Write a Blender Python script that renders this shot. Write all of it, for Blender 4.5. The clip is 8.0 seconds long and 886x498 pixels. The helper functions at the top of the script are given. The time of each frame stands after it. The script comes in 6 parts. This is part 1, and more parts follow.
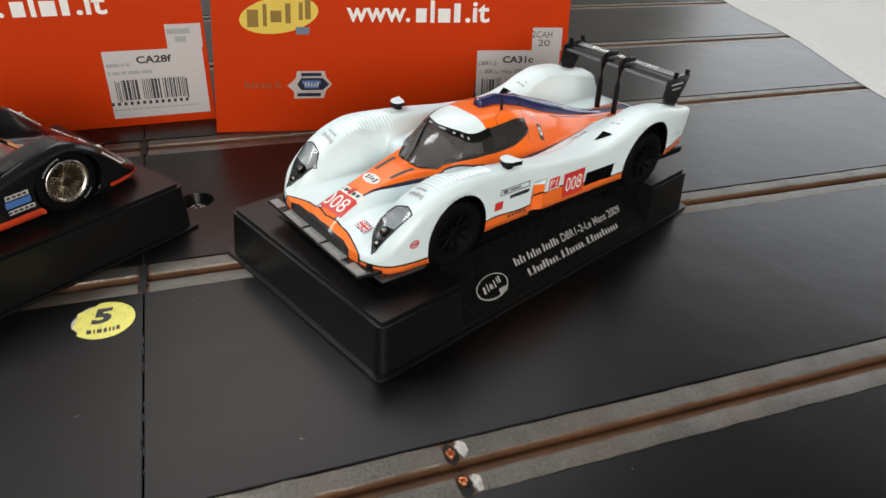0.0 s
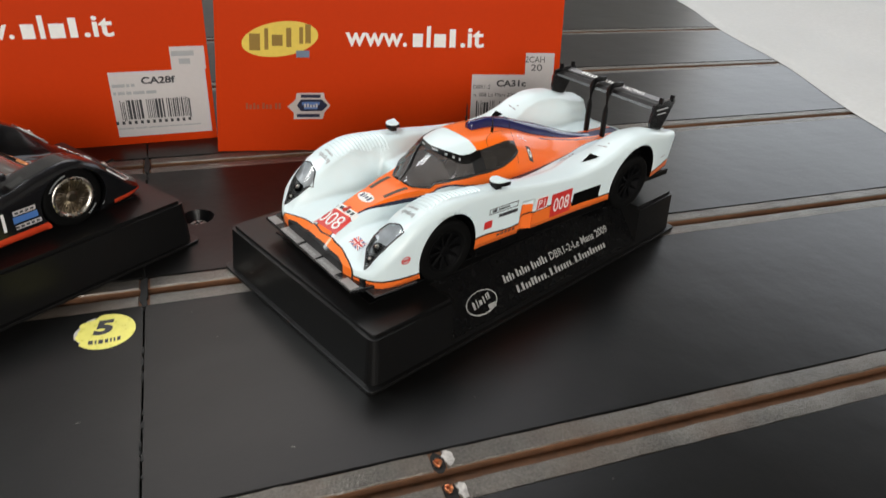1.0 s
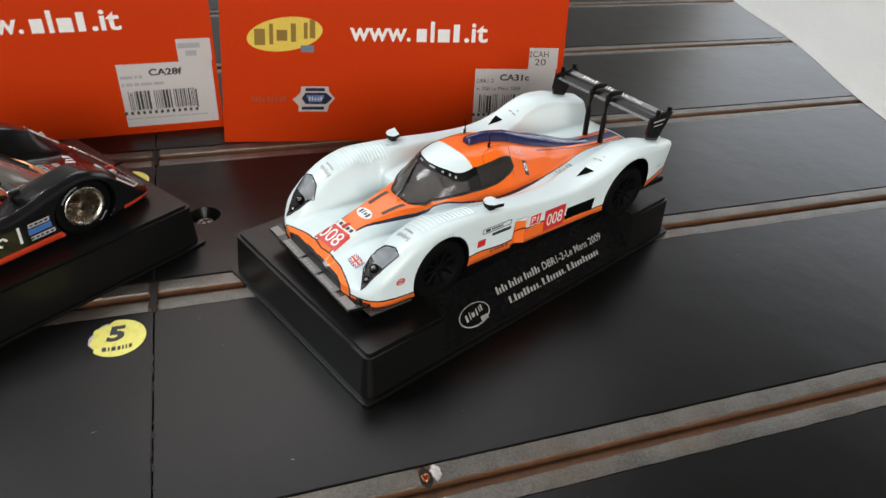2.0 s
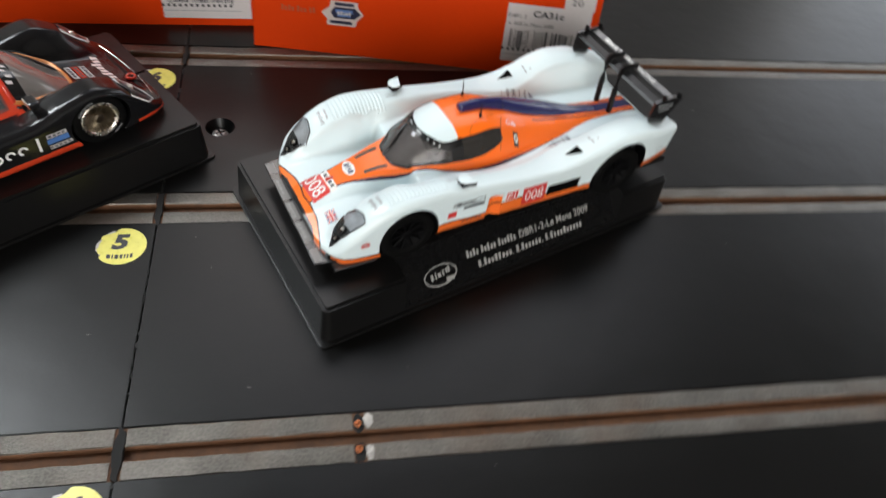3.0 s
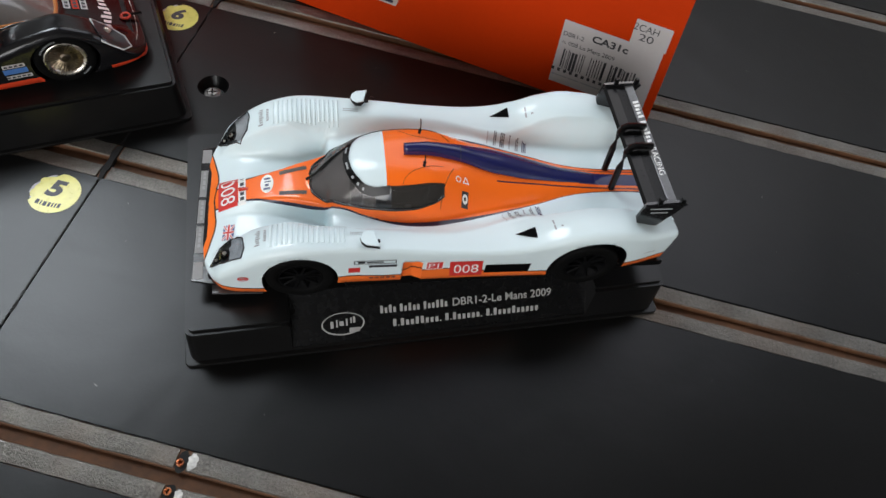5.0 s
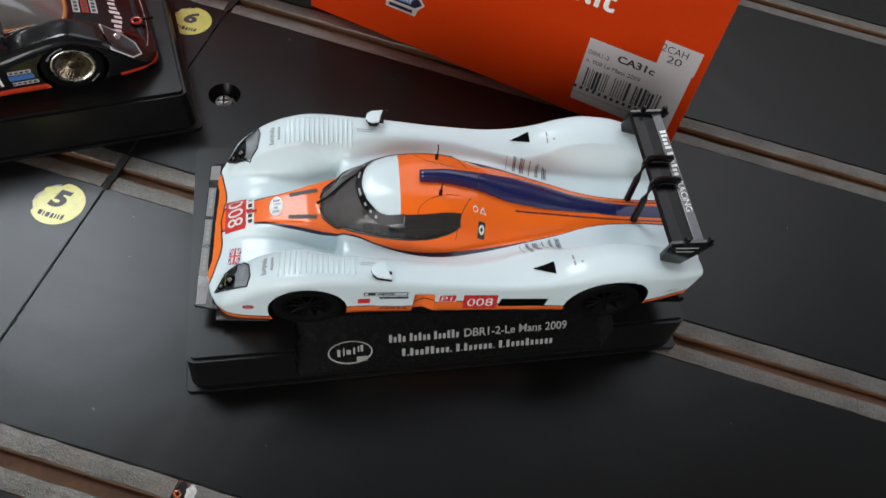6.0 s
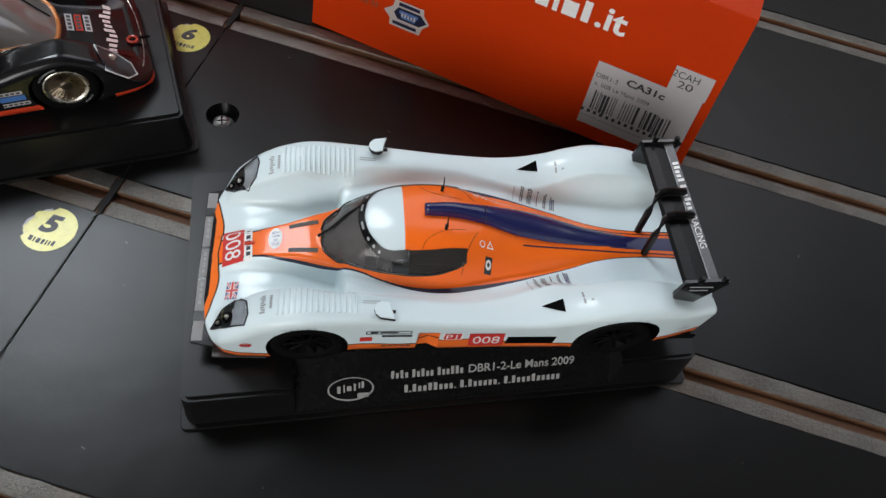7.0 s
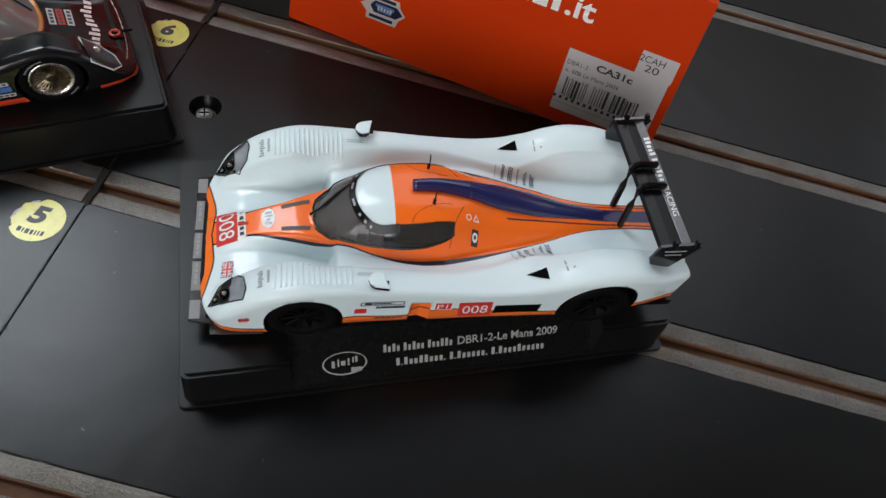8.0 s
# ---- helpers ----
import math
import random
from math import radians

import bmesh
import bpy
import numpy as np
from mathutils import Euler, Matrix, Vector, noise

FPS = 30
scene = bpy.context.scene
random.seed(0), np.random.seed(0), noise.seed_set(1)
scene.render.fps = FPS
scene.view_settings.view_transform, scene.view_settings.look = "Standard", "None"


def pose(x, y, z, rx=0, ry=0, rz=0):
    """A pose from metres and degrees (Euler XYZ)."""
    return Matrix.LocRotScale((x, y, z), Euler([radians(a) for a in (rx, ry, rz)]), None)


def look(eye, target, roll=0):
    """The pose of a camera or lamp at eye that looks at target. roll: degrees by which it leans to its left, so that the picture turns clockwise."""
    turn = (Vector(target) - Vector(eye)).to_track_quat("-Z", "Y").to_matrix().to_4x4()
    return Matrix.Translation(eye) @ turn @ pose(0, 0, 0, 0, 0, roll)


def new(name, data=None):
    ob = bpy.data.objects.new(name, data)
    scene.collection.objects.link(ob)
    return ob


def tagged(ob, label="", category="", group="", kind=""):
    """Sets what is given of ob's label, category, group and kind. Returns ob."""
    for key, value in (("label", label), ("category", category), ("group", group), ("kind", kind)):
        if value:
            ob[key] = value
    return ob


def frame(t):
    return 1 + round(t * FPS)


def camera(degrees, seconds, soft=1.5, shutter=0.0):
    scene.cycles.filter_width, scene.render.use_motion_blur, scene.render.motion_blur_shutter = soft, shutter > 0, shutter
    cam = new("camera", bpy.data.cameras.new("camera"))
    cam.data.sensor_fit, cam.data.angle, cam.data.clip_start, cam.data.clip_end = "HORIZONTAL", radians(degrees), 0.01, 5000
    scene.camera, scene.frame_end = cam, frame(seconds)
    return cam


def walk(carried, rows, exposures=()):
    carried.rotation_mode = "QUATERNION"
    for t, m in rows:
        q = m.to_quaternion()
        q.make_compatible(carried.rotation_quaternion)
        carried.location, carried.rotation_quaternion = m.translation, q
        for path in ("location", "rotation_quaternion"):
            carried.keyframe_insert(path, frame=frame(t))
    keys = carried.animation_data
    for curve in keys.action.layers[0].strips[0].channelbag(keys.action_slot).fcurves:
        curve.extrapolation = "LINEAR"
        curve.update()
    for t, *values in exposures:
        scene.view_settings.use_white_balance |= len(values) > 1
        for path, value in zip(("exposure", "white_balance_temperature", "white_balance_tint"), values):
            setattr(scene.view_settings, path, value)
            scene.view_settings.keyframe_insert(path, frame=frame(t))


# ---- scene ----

cam = camera(66.35, 8.0, soft=1.45, shutter=0.6)
# eye in metres, turn in degrees
PATH = [
    (0.0, -0.08727, -0.10863, 0.13246, 57.222, -3.090, -42.958),
    (0.5, -0.09128, -0.11747, 0.13407, 57.498, -3.481, -42.995),
    (1.0, -0.09021, -0.11535, 0.13597, 58.858, -3.556, -42.730),
    (1.2, -0.08663, -0.11496, 0.13747, 59.184, -3.376, -42.708),
    (2.3, -0.08279, -0.11397, 0.17377, 51.418, -5.002, -40.243),
    (2.5, -0.08061, -0.11697, 0.18106, 49.601, -6.211, -38.257),
    (2.7, -0.07572, -0.11881, 0.18137, 46.716, -5.633, -36.855),
    (3.0, -0.05250, -0.11938, 0.19851, 41.363, -6.697, -31.331),
    (3.2, -0.03665, -0.11877, 0.20724, 40.370, -6.415, -26.397),
    (3.5, -0.01717, -0.11405, 0.20935, 37.750, -7.463, -19.604),
    (4.0, 0.01309, -0.10951, 0.20963, 35.512, -7.269, -14.321),
    (4.5, 0.02991, -0.10541, 0.20702, 34.411, -7.065, -12.049),
    (4.7, 0.03426, -0.10277, 0.20734, 34.053, -7.016, -11.518),
    (5.8, 0.03783, -0.08518, 0.20588, 32.365, -7.293, -8.791),
    (6.0, 0.03710, -0.08334, 0.20617, 32.549, -7.538, -8.659),
    (6.5, 0.03738, -0.07472, 0.20568, 32.674, -7.566, -8.220),
    (7.0, 0.03642, -0.07118, 0.20507, 32.659, -8.065, -8.410),
    (7.5, 0.03434, -0.07575, 0.20485, 33.144, -8.988, -9.946),
    (8.0, 0.02796, -0.08282, 0.20589, 33.764, -9.448, -11.403),
]
walk(cam, [(t, pose(x, y, z, rx, ry, rz)) for t, x, y, z, rx, ry, rz in PATH],
     exposures=((0.0, 0.56, 7000, 10), (2.5, 0.56, 6850, 10), (3.0, 0.62, 6800, 10), (3.5, 0.46, 6700, 10), (4.5, 0.32, 6550, 10), (6.0, 0.24, 6500, 10), (8.0, 0.14, 6500, 10)))

# ---- light ----
world = bpy.data.worlds.new("sky")
scene.world = world
world.use_nodes = True
wn = world.node_tree.nodes
sky = wn.new("ShaderNodeTexSky")
sky.sky_type, sky.sun_disc, sky.sun_elevation, sky.sun_rotation = "NISHITA", False, radians(38), radians(20)
world.node_tree.links.new(sky.outputs[0], wn["Background"].inputs[0])
wn["Background"].inputs[1].default_value = 0.12


def area(name, where, aim, sx, sy, watts, colour):
    lamp = bpy.data.lights.new(name, "AREA")
    lamp.shape, lamp.size, lamp.size_y, lamp.energy, lamp.color = "RECTANGLE", sx, sy, watts, colour
    ob = new(name, lamp)
    ob.matrix_world = look(where, aim)
    return ob


area("roof_window_light", (-0.74, 1.14, 1.66), (-0.62, 0.99, 0.0), 0.62, 0.78, 22, (0.86, 0.94, 1.0))
# Added broad fill for the sheen on the track; no such window is known.
area("north_east_fill_light", (0.92, 1.28, 1.66), (0.72, 1.0, 0.0), 1.7, 1.4, 8, (0.99, 0.99, 1.0))
area("south_window_light", (-1.10, -1.76, 0.85), (0.0, 0.0, 0.1), 1.6, 1.1, 29, (1.0, 0.98, 0.95))
area("east_window_light", (2.64, 0.40, 0.80), (0.3, 0.1, 0.1), 1.7, 1.1, 6.5, (0.97, 0.98, 1.0))

# ---- materials ----


def mat(name, colour, rough=0.5, metal=0.0, coat=0.0, var=0.12, grain=60.0, bump=0.0, big=6.0, spec=0.5, rvar=0.05):
    """Principled paint with two scales of variation in tone, roughness and relief. Scales are per metre."""
    m = bpy.data.materials.new(name)
    m.use_nodes = True
    nt = m.node_tree
    n, l = nt.nodes, nt.links
    p = n["Principled BSDF"]
    p.inputs["Roughness"].default_value, p.inputs["Metallic"].default_value = rough, metal
    p.inputs["Coat Weight"].default_value, p.inputs["Coat Roughness"].default_value = coat, 0.09
    p.inputs["Specular IOR Level"].default_value = spec
    tc = n.new("ShaderNodeTexCoord")
    a, b = n.new("ShaderNodeTexNoise"), n.new("ShaderNodeTexNoise")
    a.inputs["Scale"].default_value, b.inputs["Scale"].default_value = grain, big
    a.inputs["Detail"].default_value, b.inputs["Detail"].default_value = 5, 4
    l.new(tc.outputs["Object"], a.inputs["Vector"]), l.new(tc.outputs["Object"], b.inputs["Vector"])
    add = n.new("ShaderNodeMath")
    add.operation = "ADD"
    l.new(a.outputs[0], add.inputs[0]), l.new(b.outputs[0], add.inputs[1])
    ramp = n.new("ShaderNodeMapRange")
    ramp.inputs[1].default_value, ramp.inputs[2].default_value = 0.7, 1.3
    ramp.inputs[3].default_value, ramp.inputs[4].default_value = 1 - var, 1 + var
    l.new(add.outputs[0], ramp.inputs[0])
    mul = n.new("ShaderNodeMix")
    mul.data_type, mul.blend_type = "RGBA", "MULTIPLY"
    mul.inputs[0].default_value = 1.0
    mul.inputs[6].default_value = (*colour, 1)
    l.new(ramp.outputs[0], mul.inputs[7])
    l.new(mul.outputs[2], p.inputs["Base Color"])
    rr = n.new("ShaderNodeMapRange")
    rr.inputs[1].default_value, rr.inputs[2].default_value = 0.3, 0.7
    rr.inputs[3].default_value, rr.inputs[4].default_value = max(rough - rvar, 0.02), min(rough + rvar, 1)
    l.new(a.outputs[0], rr.inputs[0]), l.new(rr.outputs[0], p.inputs["Roughness"])
    if bump:
        bp = n.new("ShaderNodeBump")
        bp.inputs["Strength"].default_value, bp.inputs["Distance"].default_value = 1.0, bump
        l.new(a.outputs[0], bp.inputs["Height"]), l.new(bp.outputs[0], p.inputs["Normal"])
    return m


BLACK = mat("black_plastic", (0.0025, 0.0025, 0.0027), 0.30, grain=900, bump=0.000007, var=0.15, big=30, spec=0.27, rvar=0.03)
STAND_BLACK = mat("stand_plastic", (0.0058, 0.0057, 0.0058), 0.33, grain=900, bump=0.000007, var=0.15, big=30, spec=0.33, rvar=0.03)
BLACK_GLOSS = mat("black_gloss", (0.010, 0.010, 0.011), 0.18, coat=0.5, grain=400, var=0.15)
RUBBER = mat("tyre_rubber", (0.0022, 0.0022, 0.0022), 0.7, grain=700, bump=0.00003, spec=0.1)
WHITE_PAINT = mat("pale_blue_paint", (0.70, 0.81, 0.835), 0.24, spec=0.3, coat=0.15, var=0.006, grain=300, big=40, rvar=0.0)
NAVY = mat("navy_paint", (0.013, 0.015, 0.085), 0.22, coat=0.35, var=0.03, grain=300, big=40, rvar=0.0)
RED = mat("red_print", (0.62, 0.035, 0.03), 0.4, var=0.05, grain=500)
BRIGHT_RED = mat("red_gloss", (0.55, 0.04, 0.02), 0.25, coat=0.4, var=0.05, grain=300)
STAND_PRINT = mat("stand_print", (0.31, 0.31, 0.30), 0.5, var=0.06, grain=500)
WHITE = mat("white_print", (0.82, 0.82, 0.80), 0.45, var=0.04, grain=500)
GREY = mat("grey_print", (0.33, 0.34, 0.35), 0.4, var=0.08, grain=400)
DARK = mat("dark_print", (0.03, 0.03, 0.035), 0.45, var=0.1, grain=400)
BLUE = mat("blue_print", (0.06, 0.17, 0.45), 0.4, var=0.06, grain=400)
SMOKE = mat("smoked_vent", (0.06, 0.045, 0.03), 0.5, var=0.15, grain=400)
SILVER = mat("silver_metal", (0.62, 0.58, 0.52), 0.28, metal=1.0, var=0.15, grain=700, big=80)
GOLD = mat("bronze_wire", (0.24, 0.19, 0.13), 0.32, metal=1.0, var=0.2, grain=900, big=90)
RIM_BRONZE = mat("rim_bronze", (0.13, 0.105, 0.08), 0.42, metal=1.0, var=0.2, grain=900, big=90)
STEEL = mat("steel_screw", (0.20, 0.19, 0.18), 0.45, metal=1.0, var=0.2, grain=900, big=200)
SOLDER = mat("dull_solder", (0.42, 0.40, 0.37), 0.42, metal=0.7, var=0.35, grain=900, bump=0.0001, big=300)
COPPER = mat("copper", (0.80, 0.30, 0.14), 0.3, metal=1.0, var=0.25, grain=900, big=200)
CARD_ORANGE = mat("orange_card", (0.54, 0.037, 0.002), 0.5, spec=0.12, var=0.03, grain=500, big=9)
YELLOW = mat("yellow_paper", (0.80, 0.74, 0.18), 0.3, var=0.06, grain=400, big=90)
PALE_YELLOW = mat("yellow_oval", (0.72, 0.52, 0.08), 0.45, var=0.06, grain=400, big=50)
LABEL_PAPER = mat("label_paper", (0.52, 0.49, 0.485), 0.6, var=0.03, grain=500, big=30)
WHITE_CLOTH = mat("white_sheet", (0.60, 0.60, 0.59), 0.75, var=0.05, grain=260, bump=0.0004, big=9)
TRACK = mat("track_paint", (0.0036, 0.0035, 0.0033), 0.32, var=0.12, grain=1100, bump=0.000012, big=12, spec=0.29, rvar=0.03)
MDF = mat("brown_fibreboard", (0.125, 0.056, 0.026), 0.8, var=0.3, grain=400, bump=0.0001, big=40)
JOINT = mat("joint_shadow", (0.006, 0.006, 0.006), 0.8)
PLASTER = mat("wall_plaster", (0.62, 0.61, 0.59), 0.85, var=0.04, grain=40, big=2)
CEILING = mat("dark_ceiling", (0.19, 0.17, 0.15), 0.7, var=0.1, grain=30, big=3)
FLOORING = mat("floor_laminate", (0.22, 0.16, 0.11), 0.5, var=0.15, grain=30, big=3)


def scuffed(m, amount=0.015):
    """Long faint rub marks and fine dust in the gloss of a surface."""
    n, l = m.node_tree.nodes, m.node_tree.links
    p = n["Principled BSDF"]
    tc, mp, tex = n.new("ShaderNodeTexCoord"), n.new("ShaderNodeMapping"), n.new("ShaderNodeTexNoise")
    mp.inputs["Scale"].default_value = (14, 330, 60)
    tex.inputs["Scale"].default_value, tex.inputs["Detail"].default_value = 1.0, 6
    dust = n.new("ShaderNodeTexNoise")
    dust.inputs["Scale"].default_value, dust.inputs["Detail"].default_value = 26, 8
    l.new(tc.outputs["Object"], mp.inputs[0]), l.new(mp.outputs[0], tex.inputs["Vector"]), l.new(tc.outputs["Object"], dust.inputs["Vector"])
    mul = n.new("ShaderNodeMath")
    mul.operation = "MULTIPLY"
    l.new(tex.outputs[0], mul.inputs[0]), l.new(dust.outputs[0], mul.inputs[1])
    mr = n.new("ShaderNodeMapRange")
    mr.inputs[1].default_value, mr.inputs[2].default_value, mr.inputs[3].default_value, mr.inputs[4].default_value = 0.12, 0.40, -amount, amount
    l.new(mul.outputs[0], mr.inputs[0])
    add = n.new("ShaderNodeMath")
    l.new(p.inputs["Roughness"].links[0].from_socket, add.inputs[0]), l.new(mr.outputs[0], add.inputs[1])
    l.new(add.outputs[0], p.inputs["Roughness"])
    wave = n.new("ShaderNodeTexNoise")
    wave.inputs["Scale"].default_value, wave.inputs["Detail"].default_value = 55, 4
    l.new(tc.outputs["Object"], wave.inputs["Vector"])
    dent = n.new("ShaderNodeBump")
    dent.inputs["Strength"].default_value, dent.inputs["Distance"].default_value = 1.0, 0.00022
    l.new(wave.outputs[0], dent.inputs["Height"])
    old = p.inputs["Normal"].links[0].from_node
    l.new(dent.outputs[0], old.inputs["Normal"])


scuffed(TRACK)


def braid_material():
    """Tinned copper braid: woven cross relief with copper worn through."""
    m = mat("tinned_braid", (0.145, 0.135, 0.120), 0.34, metal=0.7, var=0.35, grain=1200, big=60)
    nt = m.node_tree
    n, l = nt.nodes, nt.links
    p = n["Principled BSDF"]
    tc = n.new("ShaderNodeTexCoord")
    weave = None
    for turn in (38, -38):
        mp = n.new("ShaderNodeMapping")
        mp.vector_type = "TEXTURE"
        mp.inputs["Rotation"].default_value = (0, 0, radians(turn))
        mp.inputs["Scale"].default_value = (1 / 800, 1 / 2600, 1 / 600)
        w = n.new("ShaderNodeTexNoise")
        w.inputs["Scale"].default_value, w.inputs["Detail"].default_value = 1.0, 3
        l.new(tc.outputs["Object"], mp.inputs[0]), l.new(mp.outputs[0], w.inputs["Vector"])
        if weave is None:
            weave = w.outputs[0]
        else:
            mul = n.new("ShaderNodeMath")
            mul.operation = "MAXIMUM"
            l.new(weave, mul.inputs[0]), l.new(w.outputs[0], mul.inputs[1])
            weave = mul.outputs[0]
    bp = n.new("ShaderNodeBump")
    bp.inputs["Strength"].default_value, bp.inputs["Distance"].default_value = 1.0, 0.00036
    l.new(weave, bp.inputs["Height"]), l.new(bp.outputs[0], p.inputs["Normal"])
    mix = n.new("ShaderNodeMix")
    mix.data_type = "RGBA"
    src = p.inputs["Base Color"].links[0].from_socket
    big = n.new("ShaderNodeTexNoise")
    big.inputs["Scale"].default_value = 28
    mr = n.new("ShaderNodeMapRange")
    mr.inputs[1].default_value, mr.inputs[2].default_value, mr.inputs[4].default_value = 0.48, 0.78, 0.5
    l.new(tc.outputs["Object"], big.inputs["Vector"]), l.new(big.outputs[0], mr.inputs[0]), l.new(mr.outputs[0], mix.inputs[0])
    l.new(src, mix.inputs[6])
    mix.inputs[7].default_value = (0.13, 0.075, 0.045, 1)
    l.new(mix.outputs[2], p.inputs["Base Color"])
    return m


BRAID = braid_material()


def glass_material(name, tint, ior, veil=0.0, veil_grey=(0.1, 0.1, 0.1)):
    """Thin clear or smoked moulding: tinted see-through, a share of grey put in for reflections, and gloss on top."""
    m = bpy.data.materials.new(name)
    m.use_nodes = True
    n, l = m.node_tree.nodes, m.node_tree.links
    out = n["Material Output"]
    n.remove(n["Principled BSDF"])
    tr, gl, mx = n.new("ShaderNodeBsdfTransparent"), n.new("ShaderNodeBsdfGlossy"), n.new("ShaderNodeMixShader")
    tr.inputs[0].default_value = (*tint, 1)
    gl.inputs["Roughness"].default_value = 0.06
    see = tr.outputs[0]
    # Diffuse grey stands in for reflections and cabin brightness in the pane.
    if veil:
        df, fx = n.new("ShaderNodeBsdfDiffuse"), n.new("ShaderNodeMixShader")
        df.inputs[0].default_value = (*veil_grey, 1)
        fx.inputs[0].default_value = veil
        l.new(see, fx.inputs[1]), l.new(df.outputs[0], fx.inputs[2])
        see = fx.outputs[0]
    fr = n.new("ShaderNodeFresnel")
    fr.inputs[0].default_value = ior
    l.new(fr.outputs[0], mx.inputs[0]), l.new(see, mx.inputs[1]), l.new(gl.outputs[0], mx.inputs[2])
    l.new(mx.outputs[0], out.inputs[0])
    return m


SMOKED_GLASS = glass_material("smoked_glass", (0.72, 0.71, 0.71), 1.42, 0.38, (0.17, 0.158, 0.155))
DARK_GLASS = glass_material("dark_glass", (0.34, 0.33, 0.33), 1.36, 0.58, (0.055, 0.050, 0.046))
CLEAR_GLASS = glass_material("clear_lens", (0.93, 0.95, 0.96), 1.5)
COCKPIT_DARK = mat("cockpit_dark", (0.045, 0.042, 0.041), 0.6, var=0.3, grain=250, big=120)
INTERIOR = mat("cockpit_interior", (0.15, 0.14, 0.14), 0.6, var=0.3, grain=250, big=120)

# ---- builders: lengths in centimetres ----
CM = 0.01


def thing(name, m, label, category, group="", kind=""):
    return_ob = new(name)
    return_ob.empty_display_size = 0.01
    return_ob.matrix_world = m
    return tagged(return_ob, label, category, group, kind)


def part(name, bm, material, parent, label="", smooth=False, scale=CM):
    """One mesh object under a thing or part, in the frame of its thing."""
    me = bpy.data.meshes.new(name)
    bm.transform(Matrix.Scale(scale, 4))
    bm.to_mesh(me)
    bm.free()
    for mm in (material if isinstance(material, (list, tuple)) else [material]):
        me.materials.append(mm)
    if smooth:
        me.polygons.foreach_set("use_smooth", [True] * len(me.polygons))
    ob = new(name, me)
    ob.parent = parent
    return tagged(ob, label)


def single(name, bm, material, m, label, category, group="", kind="", smooth=False):
    """A thing that is one mesh."""
    ob = part(name, bm, material, None, "", smooth)
    ob.matrix_world = m
    return tagged(ob, label, category, group, kind)


def bevel_sharp(bm, width, segments=2, angle=40):
    edges = [e for e in bm.edges if len(e.link_faces) == 2 and e.calc_face_angle() > radians(angle)]
    bmesh.ops.bevel(bm, geom=edges, offset=width, segments=segments, affect="EDGES", profile=0.6)
    return bm


def box(x0, x1, y0, y1, z0, z1, bevel=0.0, segments=2, bm=None):
    bm = bm or bmesh.new()
    mid, size = ((x0 + x1) / 2, (y0 + y1) / 2, (z0 + z1) / 2), (x1 - x0, y1 - y0, z1 - z0)
    bmesh.ops.create_cube(bm, size=1, matrix=Matrix.Translation(mid) @ Matrix.Diagonal((*size, 1)))
    return bevel_sharp(bm, bevel, segments) if bevel else bm


def prism(outline, z0, z1, bevel=0.0, top=None):
    """A plan outline raised from z0 to z1; top: its outline there, if other."""
    bm = bmesh.new()
    low = [bm.verts.new((x, y, z0)) for x, y in outline]
    high = [bm.verts.new((x, y, z1)) for x, y in (top or outline)]
    bm.faces.new(low[::-1]), bm.faces.new(high)
    for i in range(len(low)):
        j = (i + 1) % len(low)
        bm.faces.new((low[i], low[j], high[j], high[i]))
    bmesh.ops.recalc_face_normals(bm, faces=bm.faces)
    return bevel_sharp(bm, bevel) if bevel else bm


def rounded(x0, x1, y0, y1, r, steps=6):
    out = []
    for cx, cy, a in ((x1 - r, y1 - r, 0), (x0 + r, y1 - r, 90), (x0 + r, y0 + r, 180), (x1 - r, y0 + r, 270)):
        for k in range(steps + 1):
            b = radians(a + 90 * k / steps)
            out.append((cx + r * math.cos(b), cy + r * math.sin(b)))
    return out


def tube(points, radius, sides=8, bm=None):
    """A round bar along points; radius may be one number or one a point."""
    bm = bm or bmesh.new()
    rings = []
    for i, p in enumerate(points):
        p = Vector(p)
        a, b = Vector(points[max(i - 1, 0)]), Vector(points[min(i + 1, len(points) - 1)])
        turn = (b - a).to_track_quat("Z", "Y").to_matrix()
        r = radius[i] if isinstance(radius, (list, tuple)) else radius
        rings.append([bm.verts.new(p + turn @ Vector((r * math.cos(t), r * math.sin(t), 0))) for t in [2 * math.pi * k / sides for k in range(sides)]])
    for r0, r1 in zip(rings, rings[1:]):
        for k in range(sides):
            bm.faces.new((r0[k], r0[(k + 1) % sides], r1[(k + 1) % sides], r1[k]))
    bm.faces.new(rings[0][::-1]), bm.faces.new(rings[-1])
    return bm


def turned(profile, sides=40, bm=None):
    """A body of revolution round the y axis: (radius, y) pairs."""
    bm = bm or bmesh.new()
    rings = [[bm.verts.new((r * math.cos(2 * math.pi * k / sides), y, r * math.sin(2 * math.pi * k / sides))) for k in range(sides)] for r, y in profile]
    for r0, r1 in zip(rings, rings[1:]):
        for k in range(sides):
            bm.faces.new((r0[k], r0[(k + 1) % sides], r1[(k + 1) % sides], r1[k]))
    bmesh.ops.recalc_face_normals(bm, faces=bm.faces)
    return bm


